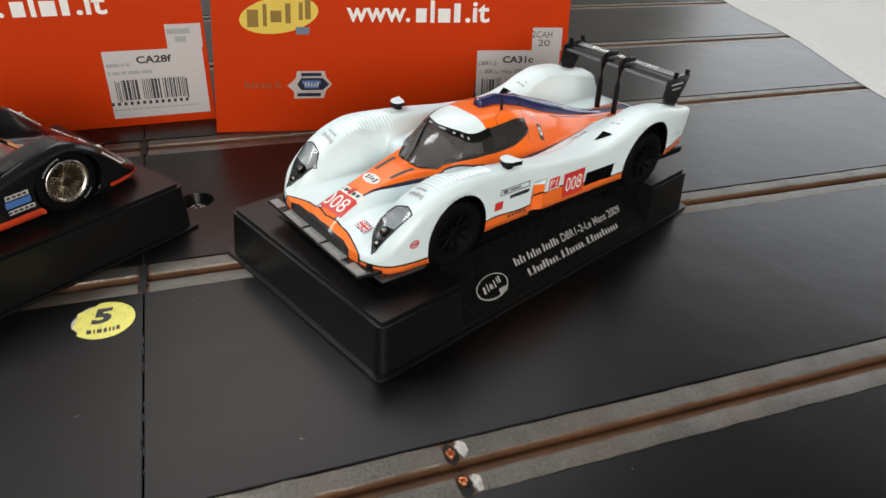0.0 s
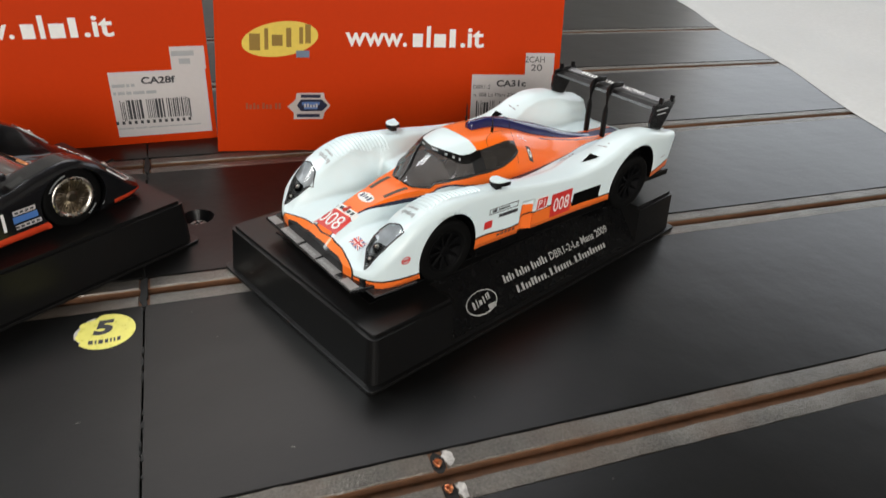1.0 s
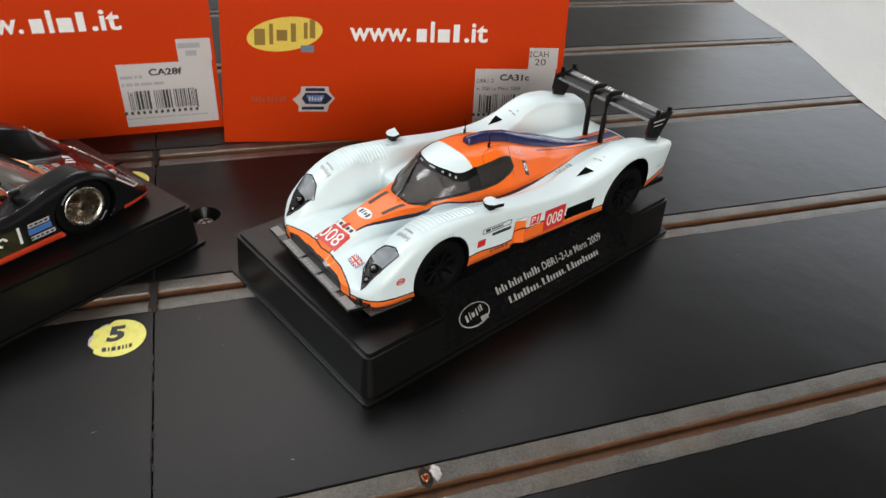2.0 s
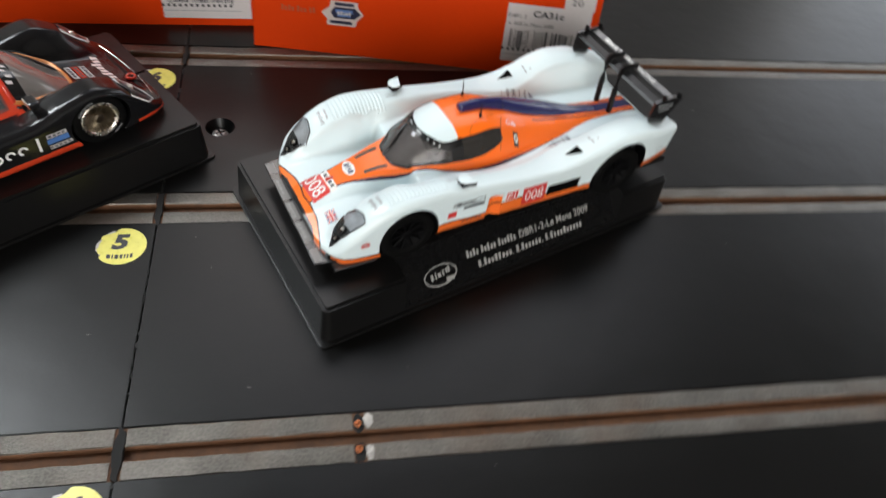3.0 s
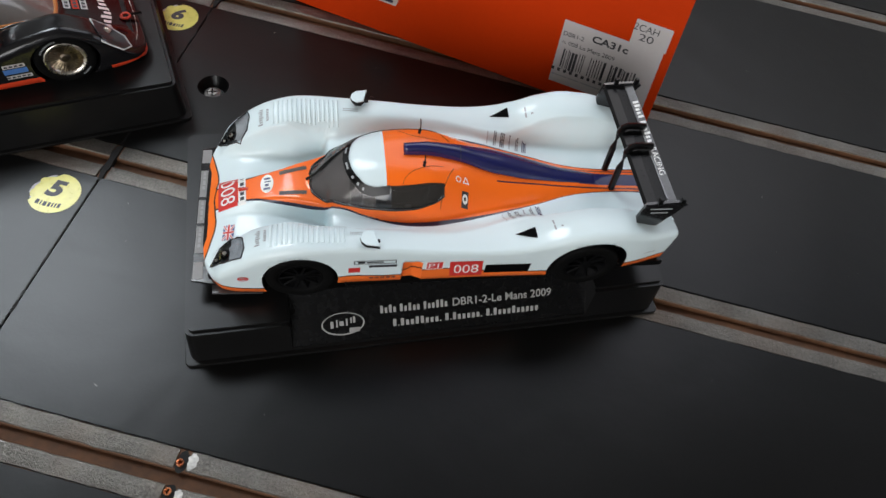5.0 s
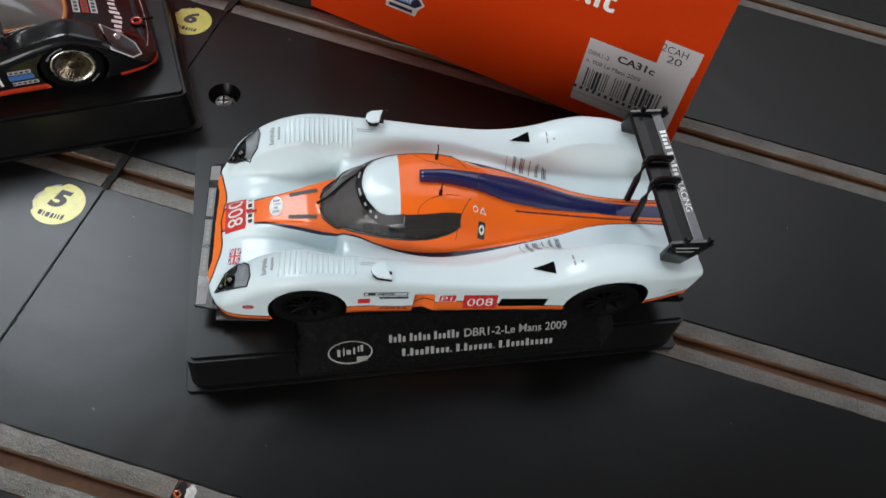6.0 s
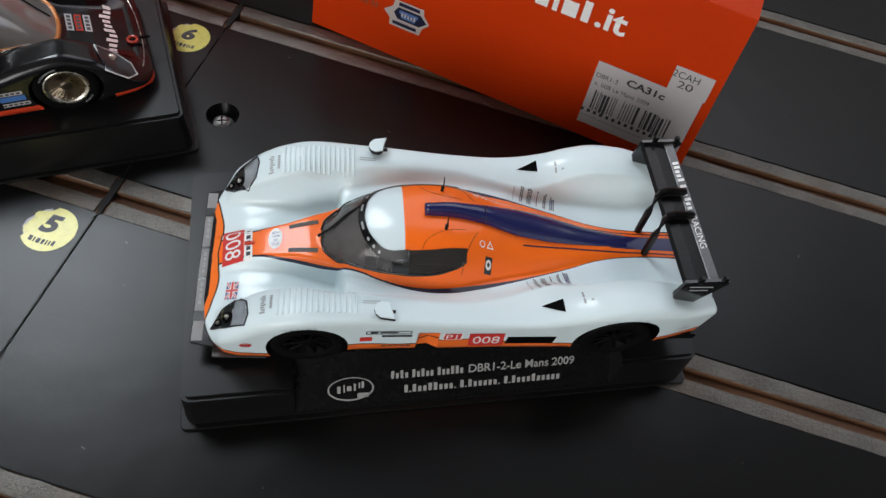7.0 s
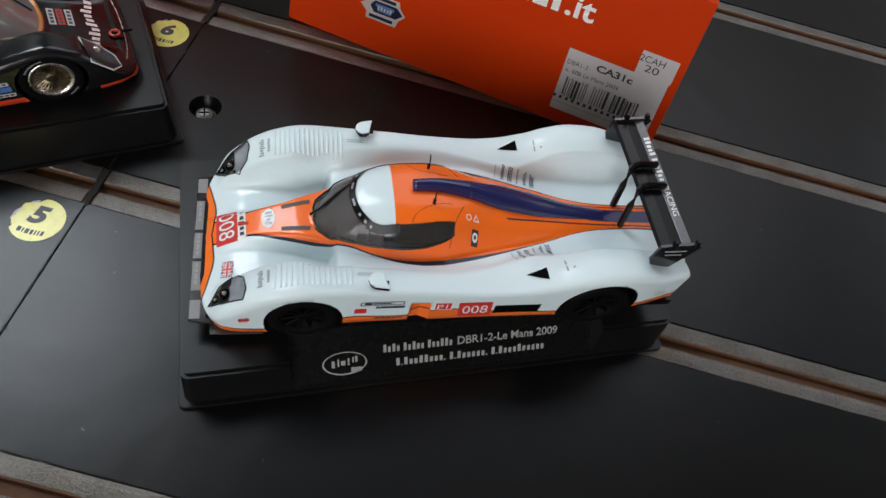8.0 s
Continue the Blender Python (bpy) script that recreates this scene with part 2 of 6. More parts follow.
def cut(bm, cutters, plain=()):
    """bm less the closed solids; faces cut by cutters take the second material, by plain ones the first."""
    me = bpy.data.meshes.new("cut")
    bm.to_mesh(me)
    bm.free()
    me.materials.append(BLACK), me.materials.append(BLACK)
    ob = new("cut", me)
    tools = []
    for k, c in enumerate([*cutters, *plain]):
        for f in c.faces:
            f.material_index = int(k < len(cutters))
        tm = bpy.data.meshes.new("tool")
        c.to_mesh(tm)
        c.free()
        tm.materials.append(BLACK), tm.materials.append(BLACK)
        to = new("tool", tm)
        tools.append(to)
        md = ob.modifiers.new("cut", "BOOLEAN")
        md.operation, md.solver, md.object = "DIFFERENCE", "EXACT", to
    done = bpy.data.meshes.new_from_object(ob.evaluated_get(bpy.context.evaluated_depsgraph_get()))
    out = bmesh.new()
    out.from_mesh(done)
    for o in (ob, *tools):
        bpy.data.objects.remove(o)
    return out


def lettering(text, size, bold=0.0):
    """The built-in font as a flat mesh, middle at the origin, size = height of capitals in cm."""
    c = bpy.data.curves.new("letters", "FONT")
    c.body, c.align_x, c.align_y, c.size, c.resolution_u = text, "CENTER", "CENTER", 1.0, 4
    c.offset = bold
    ob = new("letters", c)
    me = bpy.data.meshes.new_from_object(ob.evaluated_get(bpy.context.evaluated_depsgraph_get()))
    bm = bmesh.new()
    bm.from_mesh(me)
    bpy.data.objects.remove(ob)
    bpy.data.meshes.remove(me)
    ys = [v.co.y for v in bm.verts]
    k, mid = size / (max(ys) - min(ys)), (max(ys) + min(ys)) / 2
    for v in bm.verts:
        v.co = ((v.co.x) * k, (v.co.y - mid) * k, 0)
    return bm


def flat(bm, outline, z=0.0):
    return bm.faces.new([bm.verts.new((x, y, z)) for x, y in outline])


def bars(rows, bm=None):
    """Flat bars (x, y, width, height), middles."""
    bm = bm or bmesh.new()
    for x, y, w, h in rows:
        flat(bm, [(x - w / 2, y - h / 2), (x + w / 2, y - h / 2), (x + w / 2, y + h / 2), (x - w / 2, y + h / 2)])
    return bm


def word_bars(x, y, widths, h, gap, bm=None):
    """A line of unreadable words as bars, starting at x."""
    rows = []
    for w in widths:
        rows.append((x + w / 2, y, w, h))
        x += w + gap
    return bars(rows, bm)


def letter_bars(x, y, counts, w, h, gap, bm=None):
    """Words whose letters are too small or private to write: one short bar a letter, of uneven height."""
    bm = bm or bmesh.new()
    for c in counts:
        for k in range(c):
            tall = h if k == 0 or (k * 7 + c) % 3 == 0 else h * 0.74
            bars([(x + w / 2, y - (h - tall) / 2, w, tall)], bm)
            x += w + gap
        x += w * 0.8
    return bm


def rhythm_bars(x0, x1, y, rhythm, h, bm=None):
    """Private or trade words as plain bars between x0 and x1: | for a tall letter, - for a low one, . for a stop."""
    wide = {"|": 1.0, "-": 0.95, ".": 0.5, " ": 0.55}
    unit = (x1 - x0) / sum(wide[c] for c in rhythm)
    rows, x = [], x0
    for c in rhythm:
        w = wide[c] * unit
        tall = {"|": h, "-": h * 0.70, ".": h * 0.18, " ": 0}[c]
        if tall:
            rows.append((x + w / 2, y - (h - tall) / 2, w * 0.64, tall))
        x += w
    return bars(rows, bm)


def ellipse(cx, cy, rx, ry, n=32):
    return [(cx + rx * math.cos(2 * math.pi * k / n), cy + ry * math.sin(2 * math.pi * k / n)) for k in range(n)]


def face_up(bm):
    """Turns every face of an open sheet upwards."""
    bm.normal_update()
    for f in bm.faces:
        if f.normal.z < 0:
            f.normal_flip()
    return bm


def smooth_curve(points):
    """Interpolation with soft bends (monotone cubic)."""
    xs, ys = np.array([p[0] for p in points], float), np.array([p[1] for p in points], float)
    d = np.diff(ys) / np.diff(xs)
    m = np.concatenate([[d[0]], np.where(d[:-1] * d[1:] > 0, 2 * d[:-1] * d[1:] / (d[:-1] + d[1:] + 1e-12), 0), [d[-1]]])

    def f(x):
        x = np.clip(np.asarray(x, float), xs[0], xs[-1])
        i = np.clip(np.searchsorted(xs, x) - 1, 0, len(xs) - 2)
        h = xs[i + 1] - xs[i]
        t = (x - xs[i]) / h
        return (1 + 2 * t) * (1 - t) ** 2 * ys[i] + t * (1 - t) ** 2 * h * m[i] + t * t * (3 - 2 * t) * ys[i + 1] + t * t * (t - 1) * h * m[i + 1]
    return f


def sstep(t):
    t = np.clip(t, 0, 1)
    return t * t * (3 - 2 * t)


def smax(a, b, k):
    """The higher of two surfaces with a fillet of size k between them."""
    h = np.clip(0.5 + 0.5 * (a - b) / k, 0, 1)
    return b * (1 - h) + a * h + k * h * (1 - h)

# ---- setting ----
SLOT_TURN = -22.9
TRACK_POSE = pose(0, 0, 0, 0, 0, SLOT_TURN)
LANES = [-33.4, -23.4, -13.45, -3.45, 6.66, 17.05, 28.1, 38.8]
JOINT_U = -6.12


def sheared(bm):
    """The slots run a little off square to the joint."""
    for v in bm.verts:
        v.co.y -= 0.012 * (v.co.x + 6.0)
    return bm


def track_section(name, u0, u1, label):
    """One routed board: decks between the lanes, brown ledges, braid and an open slot in each lane."""
    top = thing(name, TRACK_POSE, label, "slot track", kind="structure")
    edges = [LANES[0] - 25] + LANES + [LANES[-1] + 25]
    for i in range(len(edges) - 1):
        v0 = edges[i] + (0.84 if i else 0)
        v1 = edges[i + 1] - (0.84 if i < len(edges) - 2 else 0)
        bm = box(u0, u1, v0, v1, -0.75, 0.0)
        es = [e for e in bm.edges if all(abs(v.co.z) < 1e-6 for v in e.verts)]
        bmesh.ops.bevel(bm, geom=es, offset=0.022, segments=2, affect="EDGES")
        if v0 < 11.55 < v1 and u0 > -10:
            pit = bmesh.new()
            bmesh.ops.create_cone(pit, cap_ends=True, segments=40, radius1=0.36, radius2=0.64, depth=0.5, matrix=Matrix.Translation((-4.18, 11.572, -0.235)))
            part("deck", sheared(cut(bm, [pit])), [TRACK, BLACK], top)
            continue
        part("deck", sheared(bm), TRACK, top)
    for v in LANES:
        for s in (-1, 1):
            a, b = sorted((v + s * 0.205, v + s * 0.84))
            part("slot_ledge", sheared(box(u0, u1, a, b, -0.75, -0.075, 0.02)), MDF, top, "bare brown fibreboard ledge")
    for v in LANES:
        part("slot_floor", sheared(box(u0, u1, v - 0.205, v + 0.205, -0.75, -0.30)), MDF, top, "brown bottom of a slot")
    part("underside", box(u0, u1, edges[0], edges[-1], -1.9, -0.75), MDF, top, "brown fibreboard base")
    return top


track_section("track_board", -120, JOINT_U - 0.028, "matt black routed slot-car track board with brown slots")
track_section("track_board", JOINT_U + 0.028, 120, "matt black routed slot-car track board with brown slots")


def braid_run(u0, u1, v, seed):
    """Flat woven tape with a slightly uneven edge."""
    rng = random.Random(seed)
    bm = bmesh.new()
    n = max(8, int((u1 - u0) / 0.45))
    rows = []
    for i in range(n + 1):
        u = u0 + (u1 - u0) * i / n
        e0, e1 = rng.uniform(-0.018, 0.018), rng.uniform(-0.018, 0.018)
        lift = rng.uniform(-0.006, 0.010)
        prof = ((-0.30 + e0, -0.078), (-0.275 + e0, -0.03 + lift), (-0.1, -0.015 + lift), (0.1, -0.013 + lift), (0.275 + e1, -0.03 + lift), (0.30 + e1, -0.078))
        rows.append([bm.verts.new((u, v + y, z)) for y, z in prof])
    for r0, r1 in zip(rows, rows[1:]):
        for k in range(5):
            bm.faces.new((r0[k], r1[k], r1[k + 1], r0[k + 1]))
    bm.faces.new(rows[0]), bm.faces.new(rows[-1][::-1])
    return sheared(bm)


GAP_U = 0.90
for i, v in enumerate(LANES):
    for s in (-1, 1):
        c = v + s * 0.53
        runs = [(-119, JOINT_U - 0.19), (JOINT_U + 0.17, 119)]
        if i == 3:
            runs = [(-119, JOINT_U - 0.19), (JOINT_U + 0.17, GAP_U - 0.16), (GAP_U + 0.22, 119)]
        for k, (a, b) in enumerate(runs):
            tape = single("braid_tape", braid_run(a, b, c, 10 * i + k + s), BRAID, TRACK_POSE, "worn tinned copper braid tape along the slot",
                          "conductor tape", "braid tapes along the slots")

# pigtails where the tape of one lane is joined
for s in (-1, 1):
    v = LANES[3] + s * 0.42
    bm = bmesh.new()
    rng = random.Random(5 + s)
    for k in range(7):
        a = rng.uniform(0, 6.28)
        pts = [(GAP_U + 0.02 + rng.uniform(-.05, .05), v + rng.uniform(-.05, .05), -0.09)]
        for j in range(1, 6):
            pts.append((GAP_U + 0.10 * math.cos(a + j * 1.1) * (0.6 + 0.1 * j), v + 0.10 * math.sin(a + j * 1.1), -0.09 + 0.028 * j + rng.uniform(0, .015)))
        tube(pts, 0.022, 6, bm)
    # Flat black patch paints in the darkness of the hole round the wire.
    out = [(GAP_U + 0.03 + (0.19 + rng.uniform(-.03, .03)) * math.cos(a), v + s * 0.07 + (0.32 + rng.uniform(-.04, .04)) * math.sin(a)) for a in [2 * math.pi * k / 16 for k in range(16)]]
    single("hole_shade", sheared(prism(out, -0.10, -0.066)), JOINT, TRACK_POSE, "flat black patch for the shade in the hole round a copper wire end", "scorch mark", "scorch marks in the slot")
    out = [(GAP_U + 0.33 + (0.14 + rng.uniform(-.05, .05)) * math.cos(a), v + s * 0.11 + (0.27 + rng.uniform(-.05, .03)) * math.sin(a)) for a in [2 * math.pi * k / 18 for k in range(18)]]
    single("solder_dab", sheared(prism(out, -0.05, 0.004, 0.006)), SOLDER, TRACK_POSE, "dull silver solder on the end of a braid tape", "solder", "solder dabs on the tapes")
    single("copper_pigtail", sheared(bm), COPPER, TRACK_POSE, "bright twisted copper wire end between two tapes", "wire", "copper wire ends", smooth=True)

# dark smudges of filler in the joint where it crosses each lane
for v in LANES[2:7]:
    bm = bmesh.new()
    rng = random.Random(int(v * 10))
    out = []
    for k in range(22):
        a = 2 * math.pi * k / 22
        c, d = math.cos(a), math.sin(a)
        out.append((JOINT_U + (0.125 + rng.uniform(-.05, .05)) * math.copysign(abs(c) ** 0.5, c), v + (0.86 + rng.uniform(-.12, .12)) * math.copysign(abs(d) ** 0.7, d)))
    bm2 = prism(out, -0.2, 0.012)
    single("joint_filler", sheared(bm2), JOINT, TRACK_POSE, "black filler smeared over a track joint", "filler", "joint fillers")

# crumbs and chipped paint along the joint
rng = random.Random(21)
bm = bmesh.new()
for k in range(150):
    v = rng.uniform(-36, 40)
    u, a, w = JOINT_U + rng.uniform(-0.045, 0.045), rng.uniform(0.05, 0.28), rng.uniform(0.02, 0.055)
    out = [(u + w * math.cos(q) * rng.uniform(0.6, 1.2), v + a * math.sin(q) * rng.uniform(0.7, 1.1)) for q in [2 * math.pi * i / 7 for i in range(7)]]
    low, high = [bm.verts.new((x, y, -0.05)) for x, y in out], [bm.verts.new((x, y, 0.006)) for x, y in out]
    bm.faces.new(high)
    for i in range(7):
        bm.faces.new((low[i], low[(i + 1) % 7], high[(i + 1) % 7], high[i]))
single("joint_crumb", sheared(bm), JOINT, TRACK_POSE, "black crumbs and chipped paint along the board joint", "paint chips", kind="stuff")
bm = bmesh.new()
for k in range(60):
    u, v, a, s = rng.uniform(-16, 26), rng.uniform(-14, 30), rng.uniform(0, 3.1), rng.choice((0.02, 0.03, 0.05, 0.09))
    c, d = math.cos(a) * s, math.sin(a) * s
    flat(bm, [(u - c, v - d), (u + d * 0.16, v - c * 0.16), (u + c, v + d), (u - d * 0.16, v + c * 0.16)], 0.003)
single("paint_fleck", sheared(bm), mat("pale_fleck", (0.16, 0.155, 0.14), 0.6), TRACK_POSE, "tiny pale scratches and dust flecks on the track", "scratches", kind="stuff")

# countersunk screw in the deck
def screw(x, y):
    t = thing("countersunk_screw", pose(x * CM, y * CM, 0), "silver cross-head screw sunk in a round black hole", "screw")
    head = turned(((0.0, 0.20), (0.2, 0.19), (0.33, 0.12), (0.35, 0.0), (0.0, 0.0)), 28)
    bmesh.ops.rotate(head, verts=head.verts, matrix=Matrix.Rotation(radians(90), 3, "X"))
    head = cut(head, [box(-0.22, 0.22, -0.035, 0.035, 0.06, 0.3), box(-0.035, 0.035, -0.22, 0.22, 0.06, 0.3)])
    bmesh.ops.translate(head, verts=head.verts, vec=(-0.06, -0.10, -0.40))
    part("screw_head", head, [STEEL, BLACK], t, "scratched steel screw head")
    return t


screw(0.64, 12.27)

# ---- room that closes the place: unseen, its pale walls bounce light ----
RX0, RX1, RY0, RY1, RZ0, RZ1 = -220, 270, -180, 240, -76, 172
single("floor", box(RX0 - 15, RX1 + 15, RY0 - 15, RY1 + 15, RZ0 - 10, RZ0), FLOORING, Matrix(), "brown laminate floor of the room", "floor", kind="structure")
# Unseen ceiling, kept dark so that black surfaces reflect little.
bm = bmesh.new()
for x0, x1, y0, y1 in ((RX0 - 15, -108, RY0 - 15, RY1 + 15), (-108, -40, RY0 - 15, 72), (-108, -40, 156, RY1 + 15), (-40, 4, RY0 - 15, RY1 + 15),
                       (4, 180, RY0 - 15, 55), (4, 180, 201, RY1 + 15), (180, RX1 + 15, RY0 - 15, RY1 + 15)):
    box(x0, x1, y0, y1, RZ1, RZ1 + 10, bm=bm)
single("ceiling", bm, CEILING, Matrix(), "unseen dark brown ceiling with a roof window and a fill lamp opening", "ceiling", kind="structure")
single("wall_west", box(RX0 - 15, RX0, RY0, RY1, RZ0, RZ1), PLASTER, Matrix(), "plain plastered wall", "wall", kind="structure")
single("wall_north", box(RX0 - 15, RX1 + 15, RY1, RY1 + 15, RZ0, RZ1), PLASTER, Matrix(), "plain plastered wall", "wall", kind="structure")


def wall_with_window(name, along, at, a0, a1, w0, w1, z0, z1):
    """A thick wall along x or y with a window opening through it."""
    bm = bmesh.new()
    for p, q, lo, hi in ((a0, w0, RZ0, RZ1), (w1, a1, RZ0, RZ1), (w0, w1, RZ0, z0), (w0, w1, z1, RZ1)):
        if along == "x":
            box(p, q, at, at + 15, lo, hi, bm=bm)
        else:
            box(at, at + 15, p, q, lo, hi, bm=bm)
    single(name, bm, PLASTER, Matrix(), "plain plastered wall with a window opening", "wall", kind="structure")


wall_with_window("wall_south", "x", RY0 - 15, RX0 - 15, RX1 + 15, -192, -28, 28, 142)
wall_with_window("wall_east", "y", RX1, RY0, RY1, -48, 128, 22, 138)
for x, y in ((-105, -38), (105, -38), (-105, 42), (105, 42)):
    single("trestle_leg", box(x - 3, x + 3, y - 3, y + 3, RZ0, -1.9, 0.3), FLOORING, TRACK_POSE, "brown wooden leg under the track board", "table leg", "legs under the track")

def sheet():
    """White sheet lying over the far end of the track, with a soft rolled edge and low folds."""
    bm = bmesh.new()
    a = Vector((33.0, -7.0, 0))
    d = Vector((20.2, 22.6, 0)).normalized()
    n = Vector((d.y, -d.x, 0))
    nu, nv = 110, 60
    g = []
    for i in range(nu + 1):
        u = 90 * i / nu - 22
        r = []
        for j in range(nv + 1):
            v = 55 * (j / nv) ** 1.6
            w = 0.35 * math.sin(u * 0.11) + 0.25 * math.sin(u * 0.31 + 1)
            z = 0.25 * sstep(v / 0.8) + 1.3 * sstep(v / 14) + (0.5 * math.sin(v * 0.30 + u * 0.07) + 0.35 * math.sin(v * 0.13 - u * 0.12)) * sstep(v / 9)
            p = a + d * u + n * (v + w * (1 - sstep(v / 6)))
            r.append(bm.verts.new((p.x, p.y, z + 0.02)))
        g.append(r)
    for i in range(nu):
        for j in range(nv):
            bm.faces.new((g[i][j], g[i][j + 1], g[i + 1][j + 1], g[i + 1][j]))
    low = bmesh.ops.extrude_face_region(bm, geom=bm.faces[:])
    for e in low["geom"]:
        if isinstance(e, bmesh.types.BMVert):
            e.co.z -= 0.02 if e.co.z < 0.3 else 0.12
    bmesh.ops.recalc_face_normals(bm, faces=bm.faces)
    single("white_sheet", bm, WHITE_CLOTH, Matrix(), "crumpled white cloth sheet lying over the track", "sheet", smooth=True)


sheet()

# ---- lane stickers ----


def lane_sticker(x, y, figure, turn, seed, label):
    t = thing("lane_sticker", pose(x * CM, y * CM, 0, 0, 0, turn), label, "sticker", "lane number stickers")
    rng = random.Random(seed)
    out = []
    for k in range(48):
        a = 2 * math.pi * k / 48
        r = 0.88
        if 100 < math.degrees(a) < 215:
            r -= rng.uniform(0.0, 0.07) + 0.05 * (1 + math.sin(7 * a))
        out.append((r * math.cos(a), r * math.sin(a)))
    part("paper", prism(out, 0.006, 0.016), YELLOW, t)
    torn = [((0.84 + rng.uniform(-0.06, 0.04)) * math.cos(radians(d)), (0.84 + rng.uniform(-0.06, 0.04)) * math.sin(radians(d))) for d in range(112, 216, 8)]
    part("torn_backing", prism(torn + [(0.6 * math.cos(radians(d)), 0.6 * math.sin(radians(d))) for d in (205, 160, 120)], 0.002, 0.008), LABEL_PAPER, t, "white torn paper backing")
    bm = lettering(figure, 0.74, 0.05)
    for v in bm.verts:
        v.co = (v.co.x * 1.15 - 0.02 + 0.16 * v.co.y, v.co.y + 0.20, 0.020)
    part("figure", bm, DARK, t, "bold black figure")
    bm = word_bars(-0.44, -0.52, (0.13, 0.05, 0.13, 0.09, 0.05, 0.05, 0.09), 0.19, 0.05)
    for v in bm.verts:
        v.co = (v.co.x, v.co.y + 0.22 * v.co.x * v.co.x, 0.020)
    part("print_bar", bm, DARK, t, "small black print")
    return t


lane_sticker(-4.83, 7.14, "5", -22, 3, "round yellow paper sticker with a black 5, edge torn")
lane_sticker(-0.84, 16.66, "6", -22, 4, "round yellow paper sticker with a black 6")
lane_sticker(-8.55, -2.05, "4", -22, 5, "round faded yellow paper sticker with a black 4")

# ---- display stands ----


def display_stand(m, label):
    """Black tray with a lipped foot, rounded corners and a sloping text panel cut into its front."""
    t = thing("display_stand", m, label, "display stand", "car display stands")
    L, W, H = 15.72, 8.04, 1.77
    body = prism(rounded(-0.12, L + 0.12, -0.12, W + 0.12, 0.34), 0.10, H, top=rounded(0, L, 0, W, 0.24))
    rim = [e for e in body.edges if all(v.co.z > H - 1e-4 for v in e.verts)]
    bmesh.ops.bevel(body, geom=rim, offset=0.11, segments=4, affect="EDGES")
    wedge = bmesh.new()
    prof = ((1.10, 2.4), (1.10, 1.72), (-0.08, 0.28), (-0.6, 0.28), (-0.6, 2.4))
    a = [wedge.verts.new((3.05, y, z)) for y, z in prof]
    b = [wedge.verts.new((13.15, y, z)) for y, z in prof]
    wedge.faces.new(a), wedge.faces.new(b[::-1])
    for i in range(5):
        wedge.faces.new((a[i], b[i], b[(i + 1) % 5], a[(i + 1) % 5]))
    bmesh.ops.recalc_face_normals(wedge, faces=wedge.faces)
    part("tray", cut(body, [wedge]), [STAND_BLACK, STAND_BLACK], t)
    part("foot_lip", prism(rounded(-0.27, L + 0.27, -0.27, W + 0.27, 0.2), 0.0, 0.12, 0.03), STAND_BLACK, t, "thin projecting black lip")
    part("platform", box(0.95, 14.6, 1.35, 6.6, H - 0.02, H + 0.05, 0.02), BLACK, t, "low raised platform")
    return t


SLOPE = pose(0, 0.51 * CM, 1.0 * CM, math.degrees(math.atan2(1.44, 1.18)))


def on_slope(bm, x, up, off=0.03):
    """Moves flat letters on to the text panel: x along it, up its slope from the middle."""
    for v in bm.verts:
        v.co = SLOPE.to_3x3() @ Vector((v.co.x + x, v.co.y + up, off)) + SLOPE.translation / CM
    return bm


stand = display_stand(Matrix(), "black plastic display stand with white print on its sloping front")
plate = bmesh.new()
flat(plate, [(3.07, -0.93), (13.13, -0.93), (13.13, 0.93), (3.07, 0.93)])
part("text_panel", on_slope(plate, 0, 0, 0.014), mat("text_panel", (0.002, 0.002, 0.0023), 0.26, spec=0.14, var=0.1, grain=500), stand, "satin black panel")
ring = bmesh.new()
o, i = ellipse(0, 0, 0.70, 0.40, 40), ellipse(0.0, 0.01, 0.652, 0.358, 40)
ov, iv = [ring.verts.new((x, y, 0)) for x, y in o], [ring.verts.new((x, y, 0)) for x, y in i]
for k in range(40):
    ring.faces.new((ov[k], ov[(k + 1) % 40], iv[(k + 1) % 40], iv[k]))
bars([(0.36, -0.24, 0.34, 0.16), (-0.36, 0.0, 0.10, 0.24), (-0.20, 0.03, 0.05, 0.26), (-0.05, 0.02, 0.14, 0.16), (0.12, 0.05, 0.06, 0.24), (0.26, 0.1, 0.05, 0.2), (0.36, 0.12, 0.08, 0.22)], ring)
part("oval_print", on_slope(ring, 4.72, -0.31), STAND_PRINT, stand, "white oval print with bars")
tagged(part("title_bar", on_slope(rhythm_bars(5.92, 8.22, 0.05, "|-|- |-|-- |--||-", 0.27), 0, 0), STAND_PRINT, stand, "white print bars"), kind="stuff")
title = lettering("DBR1-2-Le Mans 2009", 0.29, 0.015)
wide = max(v.co.x for v in title.verts) - min(v.co.x for v in title.verts)
for v in title.verts:
    v.co.x *= 3.48 / wide
part("title_lettering", on_slope(title, 10.11, 0.05), STAND_PRINT, stand, "white lettering")
tagged(part("title_bar", on_slope(rhythm_bars(6.32, 11.42, -0.46, "|.|--||---. |.|-----. |.|---|-----", 0.26), 0, 0), STAND_PRINT, stand, "white print bars"), kind="stuff")

STAND2 = Matrix.Translation((-0.0045, 0.1062, 0)) @ pose(0, 0, 0, 0, 0, 11.5) @ pose(0, 0.0804, 0, 0, 0, 180)
stand2 = display_stand(STAND2, "black plastic display stand under the black car")

# ---- cardboard boxes ----


